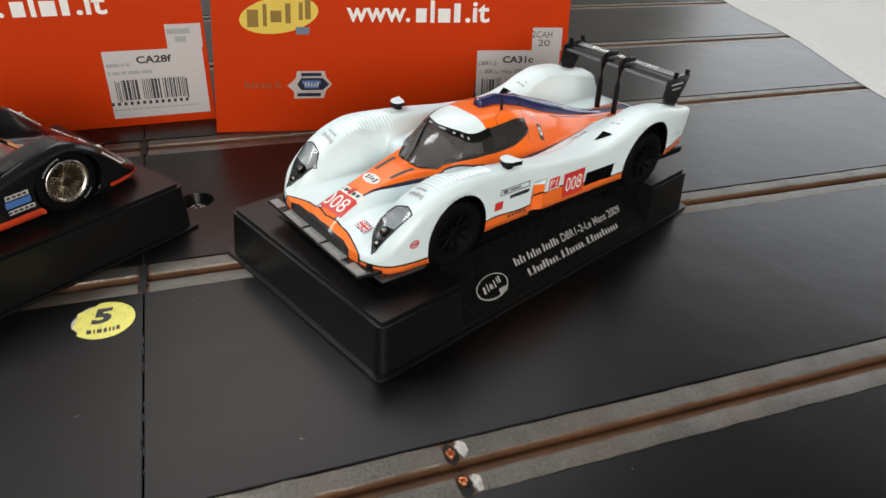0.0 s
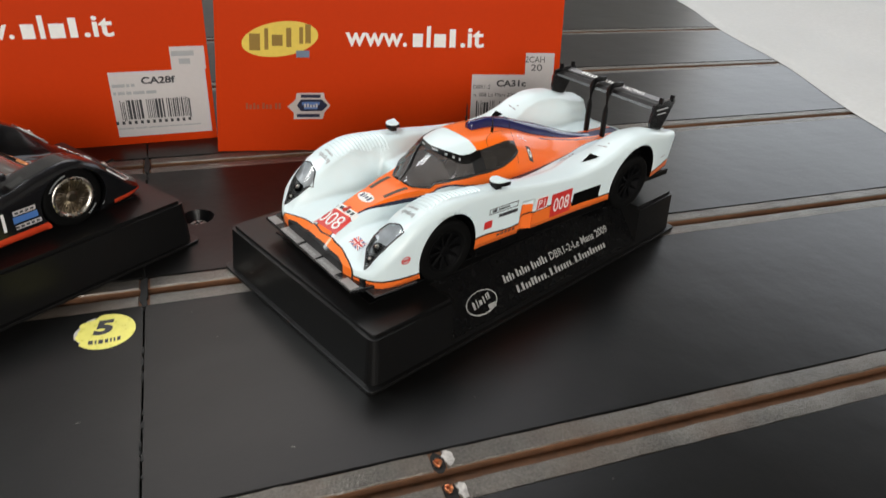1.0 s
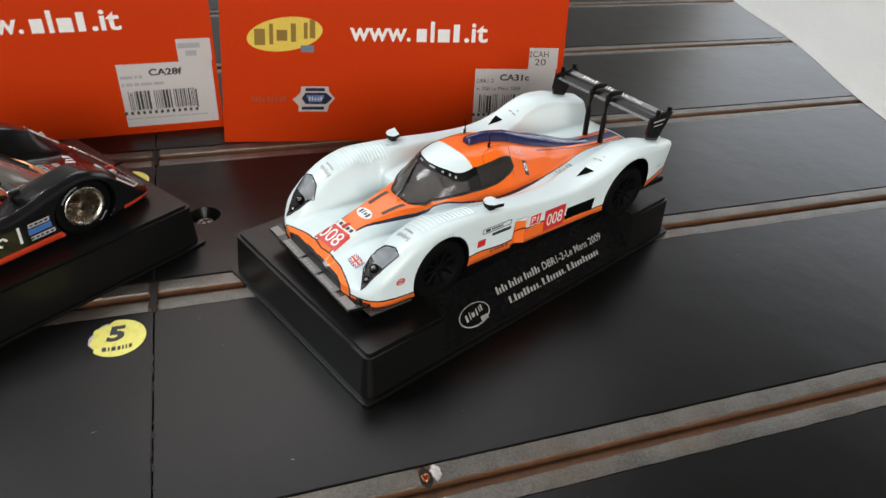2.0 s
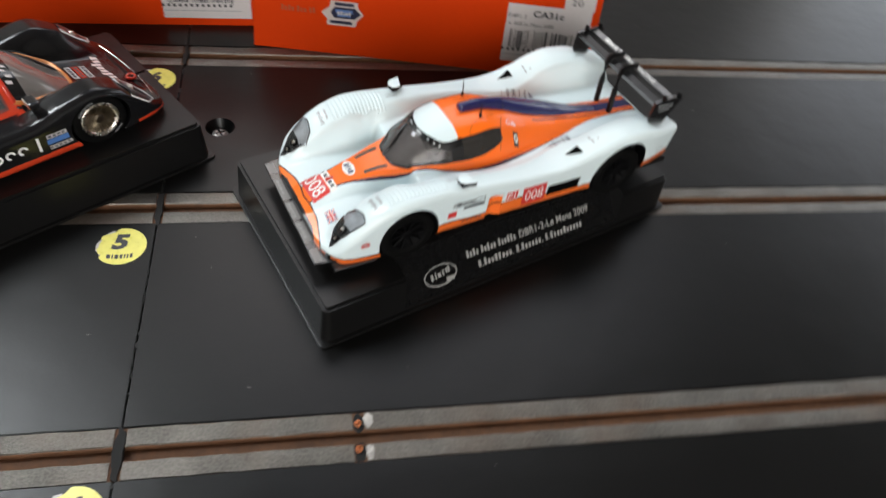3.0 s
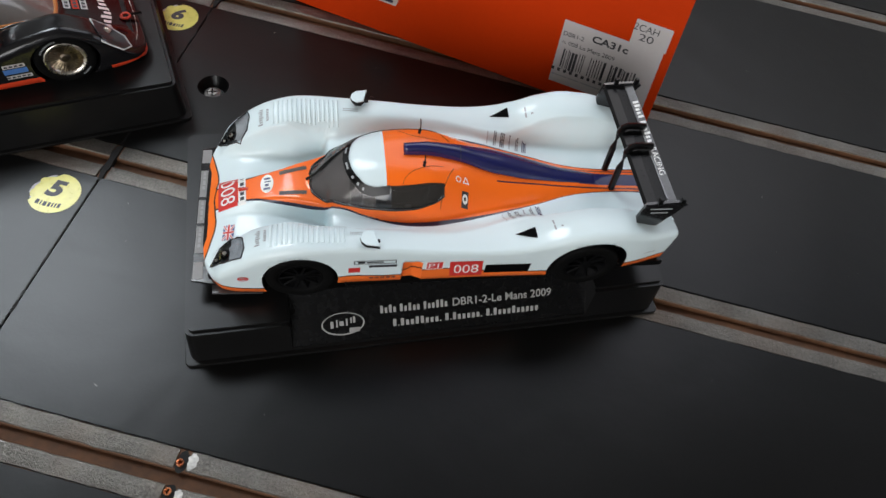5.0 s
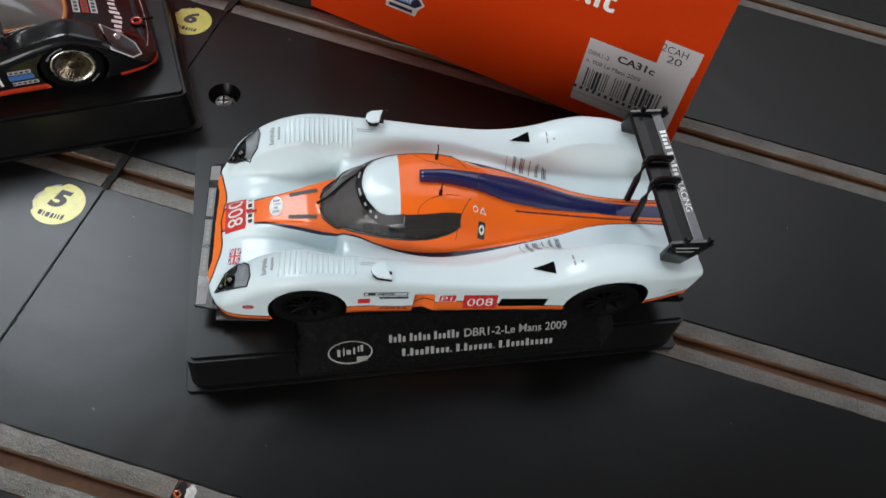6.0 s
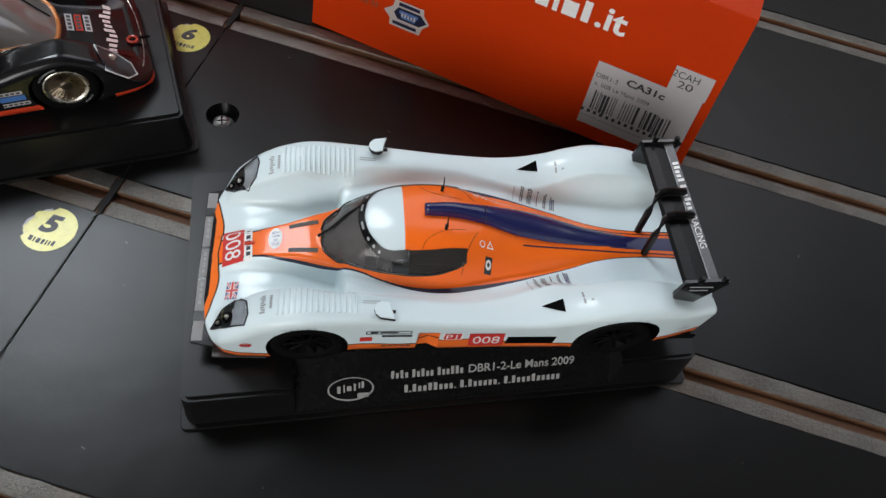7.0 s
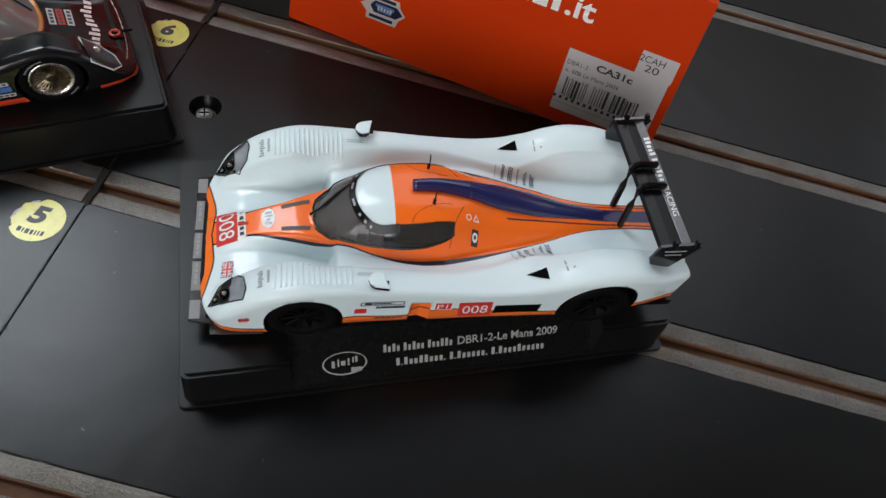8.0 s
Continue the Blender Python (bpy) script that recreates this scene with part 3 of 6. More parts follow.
def car_box(m, number, label, seed, taper=0.0):
    """Card sleeve: six thin walls, a little narrower at the top, with a printed face and a stuck-on paper label. Face lies in x-z at y = 0."""
    t = thing("car_box", m, label, "box", "orange car boxes")
    L, H, D = 17.1, 7.62, 7.6

    def skew(bm):
        for v in bm.verts:
            v.co.x = 8.5 + (v.co.x - 8.5) * (1 - taper * v.co.z)
        return bm
    part("front_panel", skew(box(0, L, 0, 0.06, 0, H, 0.02)), CARD_ORANGE, t)
    part("back_panel", skew(box(0, L, D - 0.06, D, 0, H, 0.02)), CARD_ORANGE, t)
    part("top_panel", skew(box(0, L, 0.06, D - 0.06, H - 0.06, H, 0.02)), CARD_ORANGE, t)
    part("bottom_panel", skew(box(0, L, 0.06, D - 0.06, 0, 0.06, 0.02)), CARD_ORANGE, t)
    part("end_flap", skew(box(0.25, 0.31, 0.08, D - 0.08, 0.08, H - 0.08, 0.02)), LABEL_PAPER, t, "pale inner end flap")
    part("end_flap", skew(box(L - 0.31, L - 0.25, 0.08, D - 0.08, 0.08, H - 0.08, 0.02)), CARD_ORANGE, t)

    def face(bm, d=0.006):
        for v in bm.verts:
            v.co = (8.5 + (v.co.x - 8.5) * (1 - taper * v.co.y), -d, v.co.y)
        return bm
    oval = bmesh.new()
    pts = ellipse(0, 0, 1.78, 0.78, 40)
    flat(oval, [(3.0 + x, 5.42 + y + 0.12 * x) for x, y in pts])
    part("oval_logo", face(oval), PALE_YELLOW, t, "yellow oval with brown strokes")
    tagged(part("oval_stroke", face(bars([(1.82, 5.28, 0.5, 0.75), (2.36, 5.42, 0.18, 0.95), (2.86, 5.37, 0.5, 0.5), (3.4, 5.5, 0.24, 0.85), (3.98, 5.6, 0.18, 0.75), (4.3, 5.68, 0.26, 0.85)]), 0.011), mat("brown_stroke", (0.26, 0.15, 0.02), 0.5), t, "dark brown strokes"), kind="stuff")
    tagged(part("oval_stroke", face(bars([(4.05, 4.76, 0.62, 0.32)]), 0.012), mat("badge_blue", (0.13, 0.18, 0.25), 0.45), t, "small blue badge"), kind="stuff")
    ax = 0.0 if number == "CA31c" else 0.25
    for text, x0, y0, high in (("www.", 7.62, 5.46, 0.62), (".it", 12.34, 5.61, 0.92)):
        word = lettering(text, high, 0.02)
        wide = max(v.co.x for v in word.verts) - min(v.co.x for v in word.verts)
        k = (3.0 if text == "www." else 1.2) / wide
        for v in word.verts:
            v.co.x, v.co.y = v.co.x * k + x0 + ax, v.co.y + y0
        part("address_lettering", face(word), WHITE, t, "white lettering")
    w = bmesh.new()
    bars([(9.52, 5.68, 0.42, 0.62), (9.97, 5.85, 0.17, 0.98), (10.45, 5.68, 0.5, 0.62), (10.98, 5.80, 0.26, 0.85)], w)
    for v in w.verts:
        v.co.x, v.co.y = 9.62 + ax + (v.co.x - 9.52) * 1.20, v.co.y - 0.22
    tagged(part("print_shape", face(w), WHITE, t, "white print shapes"), kind="stuff")
    em = bmesh.new()
    flat(em, [(3.30, 2.25), (3.6, 2.50), (3.70, 2.62), (3.75, 2.92), (5.05, 2.92), (5.1, 2.65), (5.38, 2.3), (5.1, 1.98), (5.0, 1.62), (3.6, 1.62), (3.6, 1.95)])
    part("emblem", face(em), mat("emblem_grey", (0.52, 0.45, 0.42), 0.5), t, "grey and navy emblem")
    em = bmesh.new()
    flat(em, [(3.75, 2.3), (3.95, 2.60), (4.95, 2.60), (5.26, 2.3), (4.95, 2.02), (3.95, 2.02)])
    bars([(4.42, 2.76, 0.95, 0.16), (4.3, 1.80, 1.1, 0.16)], em)
    tagged(part("emblem_print", face(em, 0.011), mat("navy_print", (0.010, 0.012, 0.04), 0.45), t, "navy print"), kind="stuff")
    tagged(part("emblem_print", face(bars([(4.42, 2.40, 0.85, 0.16), (4.42, 2.18, 0.65, 0.12)]), 0.015), mat("emblem_blue", (0.10, 0.19, 0.42), 0.45), t, "blue print"), kind="stuff")
    tagged(part("emblem_print", face(letter_bars(4.10, 2.30, (5,), 0.09, 0.18, 0.05), 0.018), LABEL_PAPER, t, "pale print bars"), kind="stuff")
    tagged(part("faint_print", face(letter_bars(1.35, 2.28, (4, 3, 2), 0.11, 0.3, 0.06)), mat("faint_print", (0.32, 0.06, 0.02), 0.5), t, "faint dark print"), kind="stuff")
    dx, dz = (0.0, 0.0) if number == "CA31c" else (0.16, -0.32)

    def stuck(bm, d):
        for v in bm.verts:
            v.co.x, v.co.y = v.co.x + dx, v.co.y + dz
        return face(bm, d)
    lab = bmesh.new()
    flat(lab, [(12.46, 0.72), (16.72, 0.72), (16.72, 3.86), (12.46, 3.86)])
    flat(lab, [(15.24, 3.86), (16.78, 3.86), (16.78, 4.94), (15.24, 4.94)])
    part("paper_label", stuck(lab, 0.008), LABEL_PAPER, t, "white paper label with a barcode")
    rng = random.Random(seed)
    code = bmesh.new()
    x = 12.75
    while x < 15.9:
        wv = rng.choice((0.035, 0.035, 0.07, 0.11))
        if not 13.72 < x < 13.86 and not 14.62 < x < 14.74:
            bars([(x + wv / 2, 2.05 if rng.random() > 0.2 else 1.98, wv, 0.95)], code)
        x += wv + rng.choice((0.035, 0.05, 0.08))
    bars([(12.5 + 0.27 * k, 1.42, 0.13, 0.16) for k in range(13)], code)
    tagged(part("barcode", stuck(code, 0.012), DARK, t, "black barcode"), kind="stuff")
    head = lettering(number, 0.34, 0.03)
    for v in head.verts:
        v.co.x, v.co.y = v.co.x * 1.25 + 14.55, v.co.y + 3.42
    part("label_lettering", stuck(head, 0.012), DARK, t, "bold black code")
    small = bmesh.new()
    if number == "CA31c":
        for text, x0, y0, high, wide in (("DBR1-2", 13.0, 3.24, 0.20, 0.9), ("n. 008 Le Mans 2009", 13.75, 2.84, 0.20, 2.3), ("2CAH", 15.75, 4.62, 0.30, 1.05), ("20", 15.85, 4.22, 0.32, 0.6)):
            line = lettering(text, high)
            k = wide / (max(v.co.x for v in line.verts) - min(v.co.x for v in line.verts))
            for v in line.verts:
                v.co.x, v.co.y = v.co.x * k + x0, v.co.y + y0
            part("label_line", stuck(line, 0.012), DARK, t, "small dark lettering")
    else:
        word_bars(12.55, 3.22, (0.55, 0.14, 0.16), 0.15, 0.06, small)
        word_bars(12.55, 2.86, (0.12, 0.30, 0.22, 0.50, 0.45), 0.15, 0.07, small)
        bars([(15.8, 4.62, 1.0, 0.24), (15.85, 4.25, 0.5, 0.26)], small)
    word_bars(12.5, 1.13, (0.7, 0.5, 0.9, 0.6, 0.8), 0.06, 0.06, small)
    tagged(part("label_print", stuck(small, 0.012), GREY, t, "small grey print"), kind="stuff")
    return t


car_box(pose(0.0432, 0.1777, 0, 0, 0, -32.2), "CA31c", "bright orange card box with white barcode label, on the track", 7, 0.0088)
B1 = pose(0.0502, 0.1940, 0, 0, 0, -21.5) @ Matrix.Translation((-0.170, 0, 0))
car_box(B1, "CA28f", "bright orange card box with white barcode label, behind another car", 8)

# ---- pale blue and orange car: centimetres from its nose, z from the track ----
CAR = pose(0.0045, 0.0402, 0, 0, 0, -3.6)
cW = smooth_curve([(0.33, 1.5), (0.40, 2.05), (0.52, 2.40), (0.72, 2.74), (1.0, 2.96), (1.5, 3.06), (3.3, 3.12), (5, 3.05), (8, 3.05), (10.5, 3.08), (12.2, 3.15), (13.5, 3.06), (14.9, 2.78)])
cF = smooth_curve([(0.33, 2.6), (0.6, 2.82), (1.0, 3.40), (1.4, 3.80), (1.9, 4.19), (2.5, 4.46), (3.3, 4.61), (4.5, 4.54), (5.8, 4.40), (7.5, 4.18), (9.0, 4.08), (9.7, 4.14), (10.6, 4.38), (11.4, 4.69), (12.2, 4.85), (13.0, 4.81), (14, 4.56), (14.9, 4.38)])
cT = smooth_curve([(0.33, 2.72), (1, 2.98), (1.6, 3.13), (2.4, 3.20), (3.4, 3.17), (4.0, 3.18), (4.1, 3.34), (4.24, 3.78), (4.7, 3.85), (5.2, 3.88), (6, 3.92), (9, 3.85), (11, 3.68), (14, 3.55), (14.9, 3.5)])
cY1 = smooth_curve([(0.33, 1.0), (1.5, 1.15), (3.5, 1.25), (4.3, 1.40), (5.2, 1.68), (8.6, 1.72), (9.6, 1.50), (10.4, 1.32), (12, 1.26), (14.9, 1.25)])
cY2 = smooth_curve([(0.33, 2.0), (1.5, 1.88), (3.5, 1.95), (4.3, 2.05), (5.2, 2.3), (7.5, 2.4), (8.6, 2.2), (9.6, 1.90), (10.4, 1.80), (12, 1.92), (14, 1.88), (14.9, 1.85)])
cN = smooth_curve([(0.33, 2.78), (0.85, 3.12), (1.56, 3.48), (2.4, 3.72), (3.5, 3.93), (4.5, 3.95), (6, 3.92), (14.9, 3.5)])
cR = smooth_curve([(0.33, 0.5), (1.5, 0.4), (2.5, 0.5), (3.5, 0.75), (4.5, 1.1), (6, 1.5), (14.9, 0.4)])
cK = smooth_curve([(0.33, 2.7), (3.3, 3.75), (3.7, 4.05), (4.2, 4.55), (4.7, 4.90), (5.2, 5.07), (5.9, 5.19), (7, 5.2), (8, 5.02), (9, 4.7), (10, 4.4), (11, 4.12), (12, 3.88), (13.3, 3.68), (14.9, 3.56)])
cB = smooth_curve([(0.33, 0.3), (3.2, 0.7), (3.5, 0.92), (4.1, 1.16), (4.9, 1.42), (5.7, 1.62), (6.5, 1.70), (7.2, 1.68), (8, 1.55), (9, 1.35), (10, 1.15), (11, 0.9), (12, 0.65), (13.3, 0.5), (14.9, 0.5)])
cP = smooth_curve([(0.33, 2.2), (3.3, 2.2), (4.4, 2.5), (5.3, 3.6), (7, 4.2), (9, 2.8), (14.9, 2.4)])
cS = smooth_curve([(0.33, 0.16), (1.5, 0.34), (3, 0.22), (4.5, 0.13), (9, 0.12), (11, 0.20), (12.2, 0.26), (14.9, 0.16)])
cSill = smooth_curve([(0.33, 2.4), (0.8, 2.33), (2.2, 2.32), (4.4, 2.6), (6.5, 2.6), (7.0, 2.58), (11.5, 2.58), (13.4, 2.85), (14.9, 2.92)])


def car_z(x, y):
    """Height of the body's skin."""
    x, y = np.asarray(x, float), np.abs(np.asarray(y, float))
    t = cT(x)
    s = np.clip((y - cY1(x)) / (cY2(x) - cY1(x)), 0, 1)
    hollow = np.clip(sstep((4.6 - x) / 0.8) + sstep((x - 9.8) / 1.5) * 0.75, 0, 1)
    fender = t + (cF(x) - t) * (sstep(s) * (1 - hollow) + (1 - np.sqrt(1 - 0.96 * s * s)) / 0.8 * hollow)
    crown = np.clip((y - cY1(x)) / 0.5, 0, 1) * np.clip((cF(x) - t) / 0.8, 0, 1)
    fender = fender - np.where(y < 2.62, 0.13 + 0.17 * sstep((x - 3.0) / 0.8) * sstep((8.0 - x) / 1.5), 0.06) * crown * np.clip(np.abs(y - 2.62) / 0.6, 0, 1.3) ** 2
    ridge = t + (cN(x) - t) * (1 - sstep((y - cR(x)) / 0.36))
    dome = t + np.maximum(cK(x) - t, 0) * (1 - np.clip(y / cB(x), 0, 1) ** cP(x))
    z = smax(smax(fender, ridge, 0.10), dome, 0.08)
    r = cS(x)
    e = np.clip(1 - (cW(x) - y) / r, 0, 1)
    return z - r * (1 - np.sqrt(np.clip(1 - e * e, 0, 1)))


def car_side(x, z):
    """Half width of the side wall at height z."""
    top = car_z(x, cW(x))
    return cW(x) - 0.10 * np.clip((top - z) / (top - cSill(x)), 0, 1)


def drape(bm, cx, cy, turn=0.0, off=0.015):
    """Lays a flat mesh on the body round (cx, cy)."""
    c, s = math.cos(radians(turn)), math.sin(radians(turn))
    for v in bm.verts:
        x, y = cx + c * v.co.x - s * v.co.y, cy + s * v.co.x + c * v.co.y
        v.co = (x, y, float(car_z(x, y)) + off)
    return bm


def drape_side(bm, x0, z0, off=0.012, side=-1, slant=0.0):
    """Lays a flat mesh on the side wall."""
    for v in bm.verts:
        x, z = x0 - side * v.co.x + slant * v.co.y, z0 + v.co.y
        v.co = (x, side * (float(car_side(x, z)) + off), z)
    return bm


def grid(x0, x1, y0, y1, nx, ny):
    bm = bmesh.new()
    g = [[bm.verts.new((x0 + (x1 - x0) * i / nx, y0 + (y1 - y0) * j / ny, 0)) for j in range(ny + 1)] for i in range(nx + 1)]
    for i in range(nx):
        for j in range(ny):
            bm.faces.new((g[i][j], g[i + 1][j], g[i + 1][j + 1], g[i][j + 1]))
    return bm


def livery():
    """Painted scheme: orange spear with a navy edge on pale blue, orange sills, white roof cap, blue tail stripe."""
    m = mat("car_livery", (0.70, 0.81, 0.835), 0.36, spec=0.2, coat=0.42, var=0.006, grain=300, big=40, rvar=0.0)
    m.node_tree.nodes["Principled BSDF"].inputs["Coat Roughness"].default_value = 0.05
    nt = m.node_tree
    n, l = nt.nodes, nt.links
    p = n["Principled BSDF"]
    tc, sep = n.new("ShaderNodeTexCoord"), n.new("ShaderNodeSeparateXYZ")
    l.new(tc.outputs["Object"], sep.inputs[0])

    def op(kind, a, b=None):
        k = n.new("ShaderNodeMath")
        k.operation = kind
        for i, q in enumerate((a, b)):
            if q is None:
                continue
            if isinstance(q, (int, float)):
                k.inputs[i].default_value = q
            else:
                l.new(q, k.inputs[i])
        return k.outputs[0]
    x, z = op("MULTIPLY", sep.outputs[0], 100), op("MULTIPLY", sep.outputs[2], 100)
    y = op("ABSOLUTE", op("MULTIPLY", sep.outputs[1], 100))

    def along(points):
        f = n.new("ShaderNodeFloatCurve")
        c = f.mapping.curves[0]
        pts = [(px / 15, py / 5) for px, py in points]
        c.points[0].location, c.points[-1].location = pts[0], pts[-1]
        for q in pts[1:-1]:
            c.points.new(*q)
        for q in c.points:
            q.handle_type = "AUTO"
        f.mapping.update()
        l.new(op("DIVIDE", x, 15), f.inputs["Value"])
        return op("MULTIPLY", f.outputs[0], 5)

    def both(*tests):
        r = tests[0]
        for t in tests[1:]:
            r = op("MULTIPLY", r, t)
        return r
    less, more = (lambda a, b: op("LESS_THAN", a, b)), (lambda a, b: op("GREATER_THAN", a, b))
    spear = along([(0, 0.5), (1.6, 0.44), (2.5, 0.62), (3.5, 0.90), (4.4, 1.17), (5.4, 1.56), (6.3, 1.84), (7.1, 1.91), (8, 1.79), (9, 1.56), (9.9, 1.30), (10.9, 1.0), (12, 0.66), (13, 0.52), (15, 0.53)])
    edge = along([(0, 0.055), (3.5, 0.045), (4.3, 0.035), (5.4, 0.035), (6.3, 0.11), (7.2, 0.17), (8.4, 0.12), (9.4, 0.06), (15, 0.06)])
    sill = along([(0, 2.62), (0.8, 2.62), (2.2, 2.55), (3, 2.6), (4.4, 3.02), (6.2, 2.98), (6.7, 3.18), (7.2, 3.26), (8.2, 3.22), (8.9, 3.04), (9.6, 2.93), (11.6, 2.92), (13, 3.1), (13.6, 3.12), (15, 3.28)])
    inside = less(y, op("SUBTRACT", spear, edge))
    band = both(less(y, spear), op("SUBTRACT", 1.0, inside))
    cap = both(more(x, 4.6), less(x, 5.88), more(z, 4.60), less(y, 1.4))
    sides = both(more(y, 1.8), less(z, op("SUBTRACT", sill, 0.06)))
    notch = both(more(x, 6.27), less(x, 6.91), more(y, 2.6), less(y, 2.94), less(z, 3.5))
    sline = both(more(y, 1.8), less(z, sill), op("SUBTRACT", 1.0, sides))
    f = n.new("ShaderNodeFloatCurve")
    c = f.mapping.curves[0]
    pts = [(a / 3, b) for a, b in ((0, 0.60), (0.5, 0.66), (0.92, 0.68), (1.5, 0.56), (1.9, 0.45), (2.2, 0.345), (3, 0.0))]
    c.points[0].location, c.points[-1].location = pts[0], pts[-1]
    for q in pts[1:-1]:
        c.points.new(*q)
    f.mapping.update()
    l.new(op("DIVIDE", y, 3), f.inputs["Value"])
    lip = f.outputs[0]
    front = less(x, lip)
    fedge = both(less(x, op("ADD", lip, 0.045)), less(y, 2.22), op("SUBTRACT", 1.0, front))
    mouth = both(less(x, op("SUBTRACT", lip, 0.17)), less(x, 0.45), less(y, 2.12))
    low = along([(0, 0), (3.60, 0.0), (3.62, 0.32), (3.68, 0.50), (3.82, 0.66), (4.1, 0.90), (4.9, 1.26), (5.7, 1.47), (6.5, 1.54), (7.2, 1.46), (7.5, 1.36), (7.62, 1.28), (7.66, 1.05), (7.7, 0.0), (15, 0)])
    high = along([(0, 0), (4.78, 0.0), (4.82, 0.30), (4.95, 0.64), (5.30, 1.02), (5.6, 1.11), (5.85, 1.12), (6.5, 1.13), (7.2, 1.08), (7.66, 1.04), (15, 0.93)])
    pane_ = both(less(y, op("ADD", low, 0.02)), more(y, op("SUBTRACT", high, 0.02)), more(x, 3.6), less(x, 7.66))
    stripe = both(more(x, 12.4), less(y, 0.24))
    fine = both(more(x, 9.4), less(op("ABSOLUTE", op("SUBTRACT", y, along([(0, 1), (9.4, 0.62), (11, 0.46), (12.4, 0.37), (15, 0.38)]))), 0.022))
    col = p.inputs["Base Color"].links[0].from_socket
    for mask, rgb in ((inside, (0.98, 0.16, 0.012)), (band, (0.009, 0.010, 0.034)), (fine, (0.015, 0.017, 0.05)), (stripe, (0.013, 0.015, 0.085)),
                      (cap, (0.70, 0.81, 0.835)), (sides, (0.88, 0.17, 0.03)), (notch, (0.88, 0.17, 0.03)), (sline, (0.012, 0.012, 0.014)), (front, (0.92, 0.18, 0.02)), (fedge, (0.012, 0.012, 0.014)), (mouth, (0.006, 0.006, 0.007)), (pane_, (0.012, 0.012, 0.013))):
        mx = n.new("ShaderNodeMix")
        mx.data_type = "RGBA"
        l.new(mask, mx.inputs[0]), l.new(col, mx.inputs[6])
        mx.inputs[7].default_value = (*rgb, 1)
        col = mx.outputs[2]
    l.new(col, p.inputs["Base Color"])
    return m


LIVERY = livery()
cGlass = smooth_curve([(3.60, 0.0), (3.62, 0.32), (3.68, 0.50), (3.82, 0.66), (4.1, 0.90), (4.9, 1.26), (5.7, 1.47), (6.5, 1.54), (7.2, 1.46), (7.5, 1.36), (7.62, 1.28)])
cBand = smooth_curve([(4.78, 0.0), (4.82, 0.30), (4.95, 0.64), (5.30, 1.02), (5.6, 1.11), (5.85, 1.12), (6.5, 1.13), (7.2, 1.08), (7.66, 1.04)])


def loft_body(stations, half, zfun, sill, side, across=70, down=9):
    """A closed shell from stations along the car: skin over the top, side walls and a flat underside."""
    bm = bmesh.new()
    rings = []
    for x in stations:
        w = float(half(x))
        s = np.linspace(0, 1, across)
        yy = w * (1 - (1 - s) ** 1.45)
        ys = np.concatenate([-yy[::-1], yy[1:]])
        zs = zfun(np.full_like(ys, x), ys)
        ring = []
        z0, zb = float(zs[0]), float(sill(x))
        for k in range(down):
            z = zb + (z0 - zb) * k / down
            ring.append((x, -float(side(x, z)), z))
        ring += [(x, float(a), float(b)) for a, b in zip(ys, zs)]
        for k in range(down - 1, -1, -1):
            z = zb + (z0 - zb) * k / down
            ring.append((x, float(side(x, z)), z))
        rings.append([bm.verts.new(c) for c in ring])
    m = len(rings[0])
    for r0, r1 in zip(rings, rings[1:]):
        for k in range(m):
            bm.faces.new((r0[k], r1[k], r1[(k + 1) % m], r0[(k + 1) % m]))
    bm.faces.new(rings[0]), bm.faces.new(rings[-1][::-1])
    bmesh.ops.recalc_face_normals(bm, faces=bm.faces)
    return bm


def arch(cx, cz, rx, rz, y0, y1):
    bm = bmesh.new()
    n = 48
    a = [bm.verts.new((cx + rx * math.cos(2 * math.pi * k / n), y0, cz + rz * math.sin(2 * math.pi * k / n))) for k in range(n)]
    b = [bm.verts.new((v.co.x, y1, v.co.z)) for v in a]
    bm.faces.new(a), bm.faces.new(b[::-1])
    for k in range(n):
        bm.faces.new((a[k], b[k], b[(k + 1) % n], a[(k + 1) % n]))
    bmesh.ops.recalc_face_normals(bm, faces=bm.faces)
    return bm


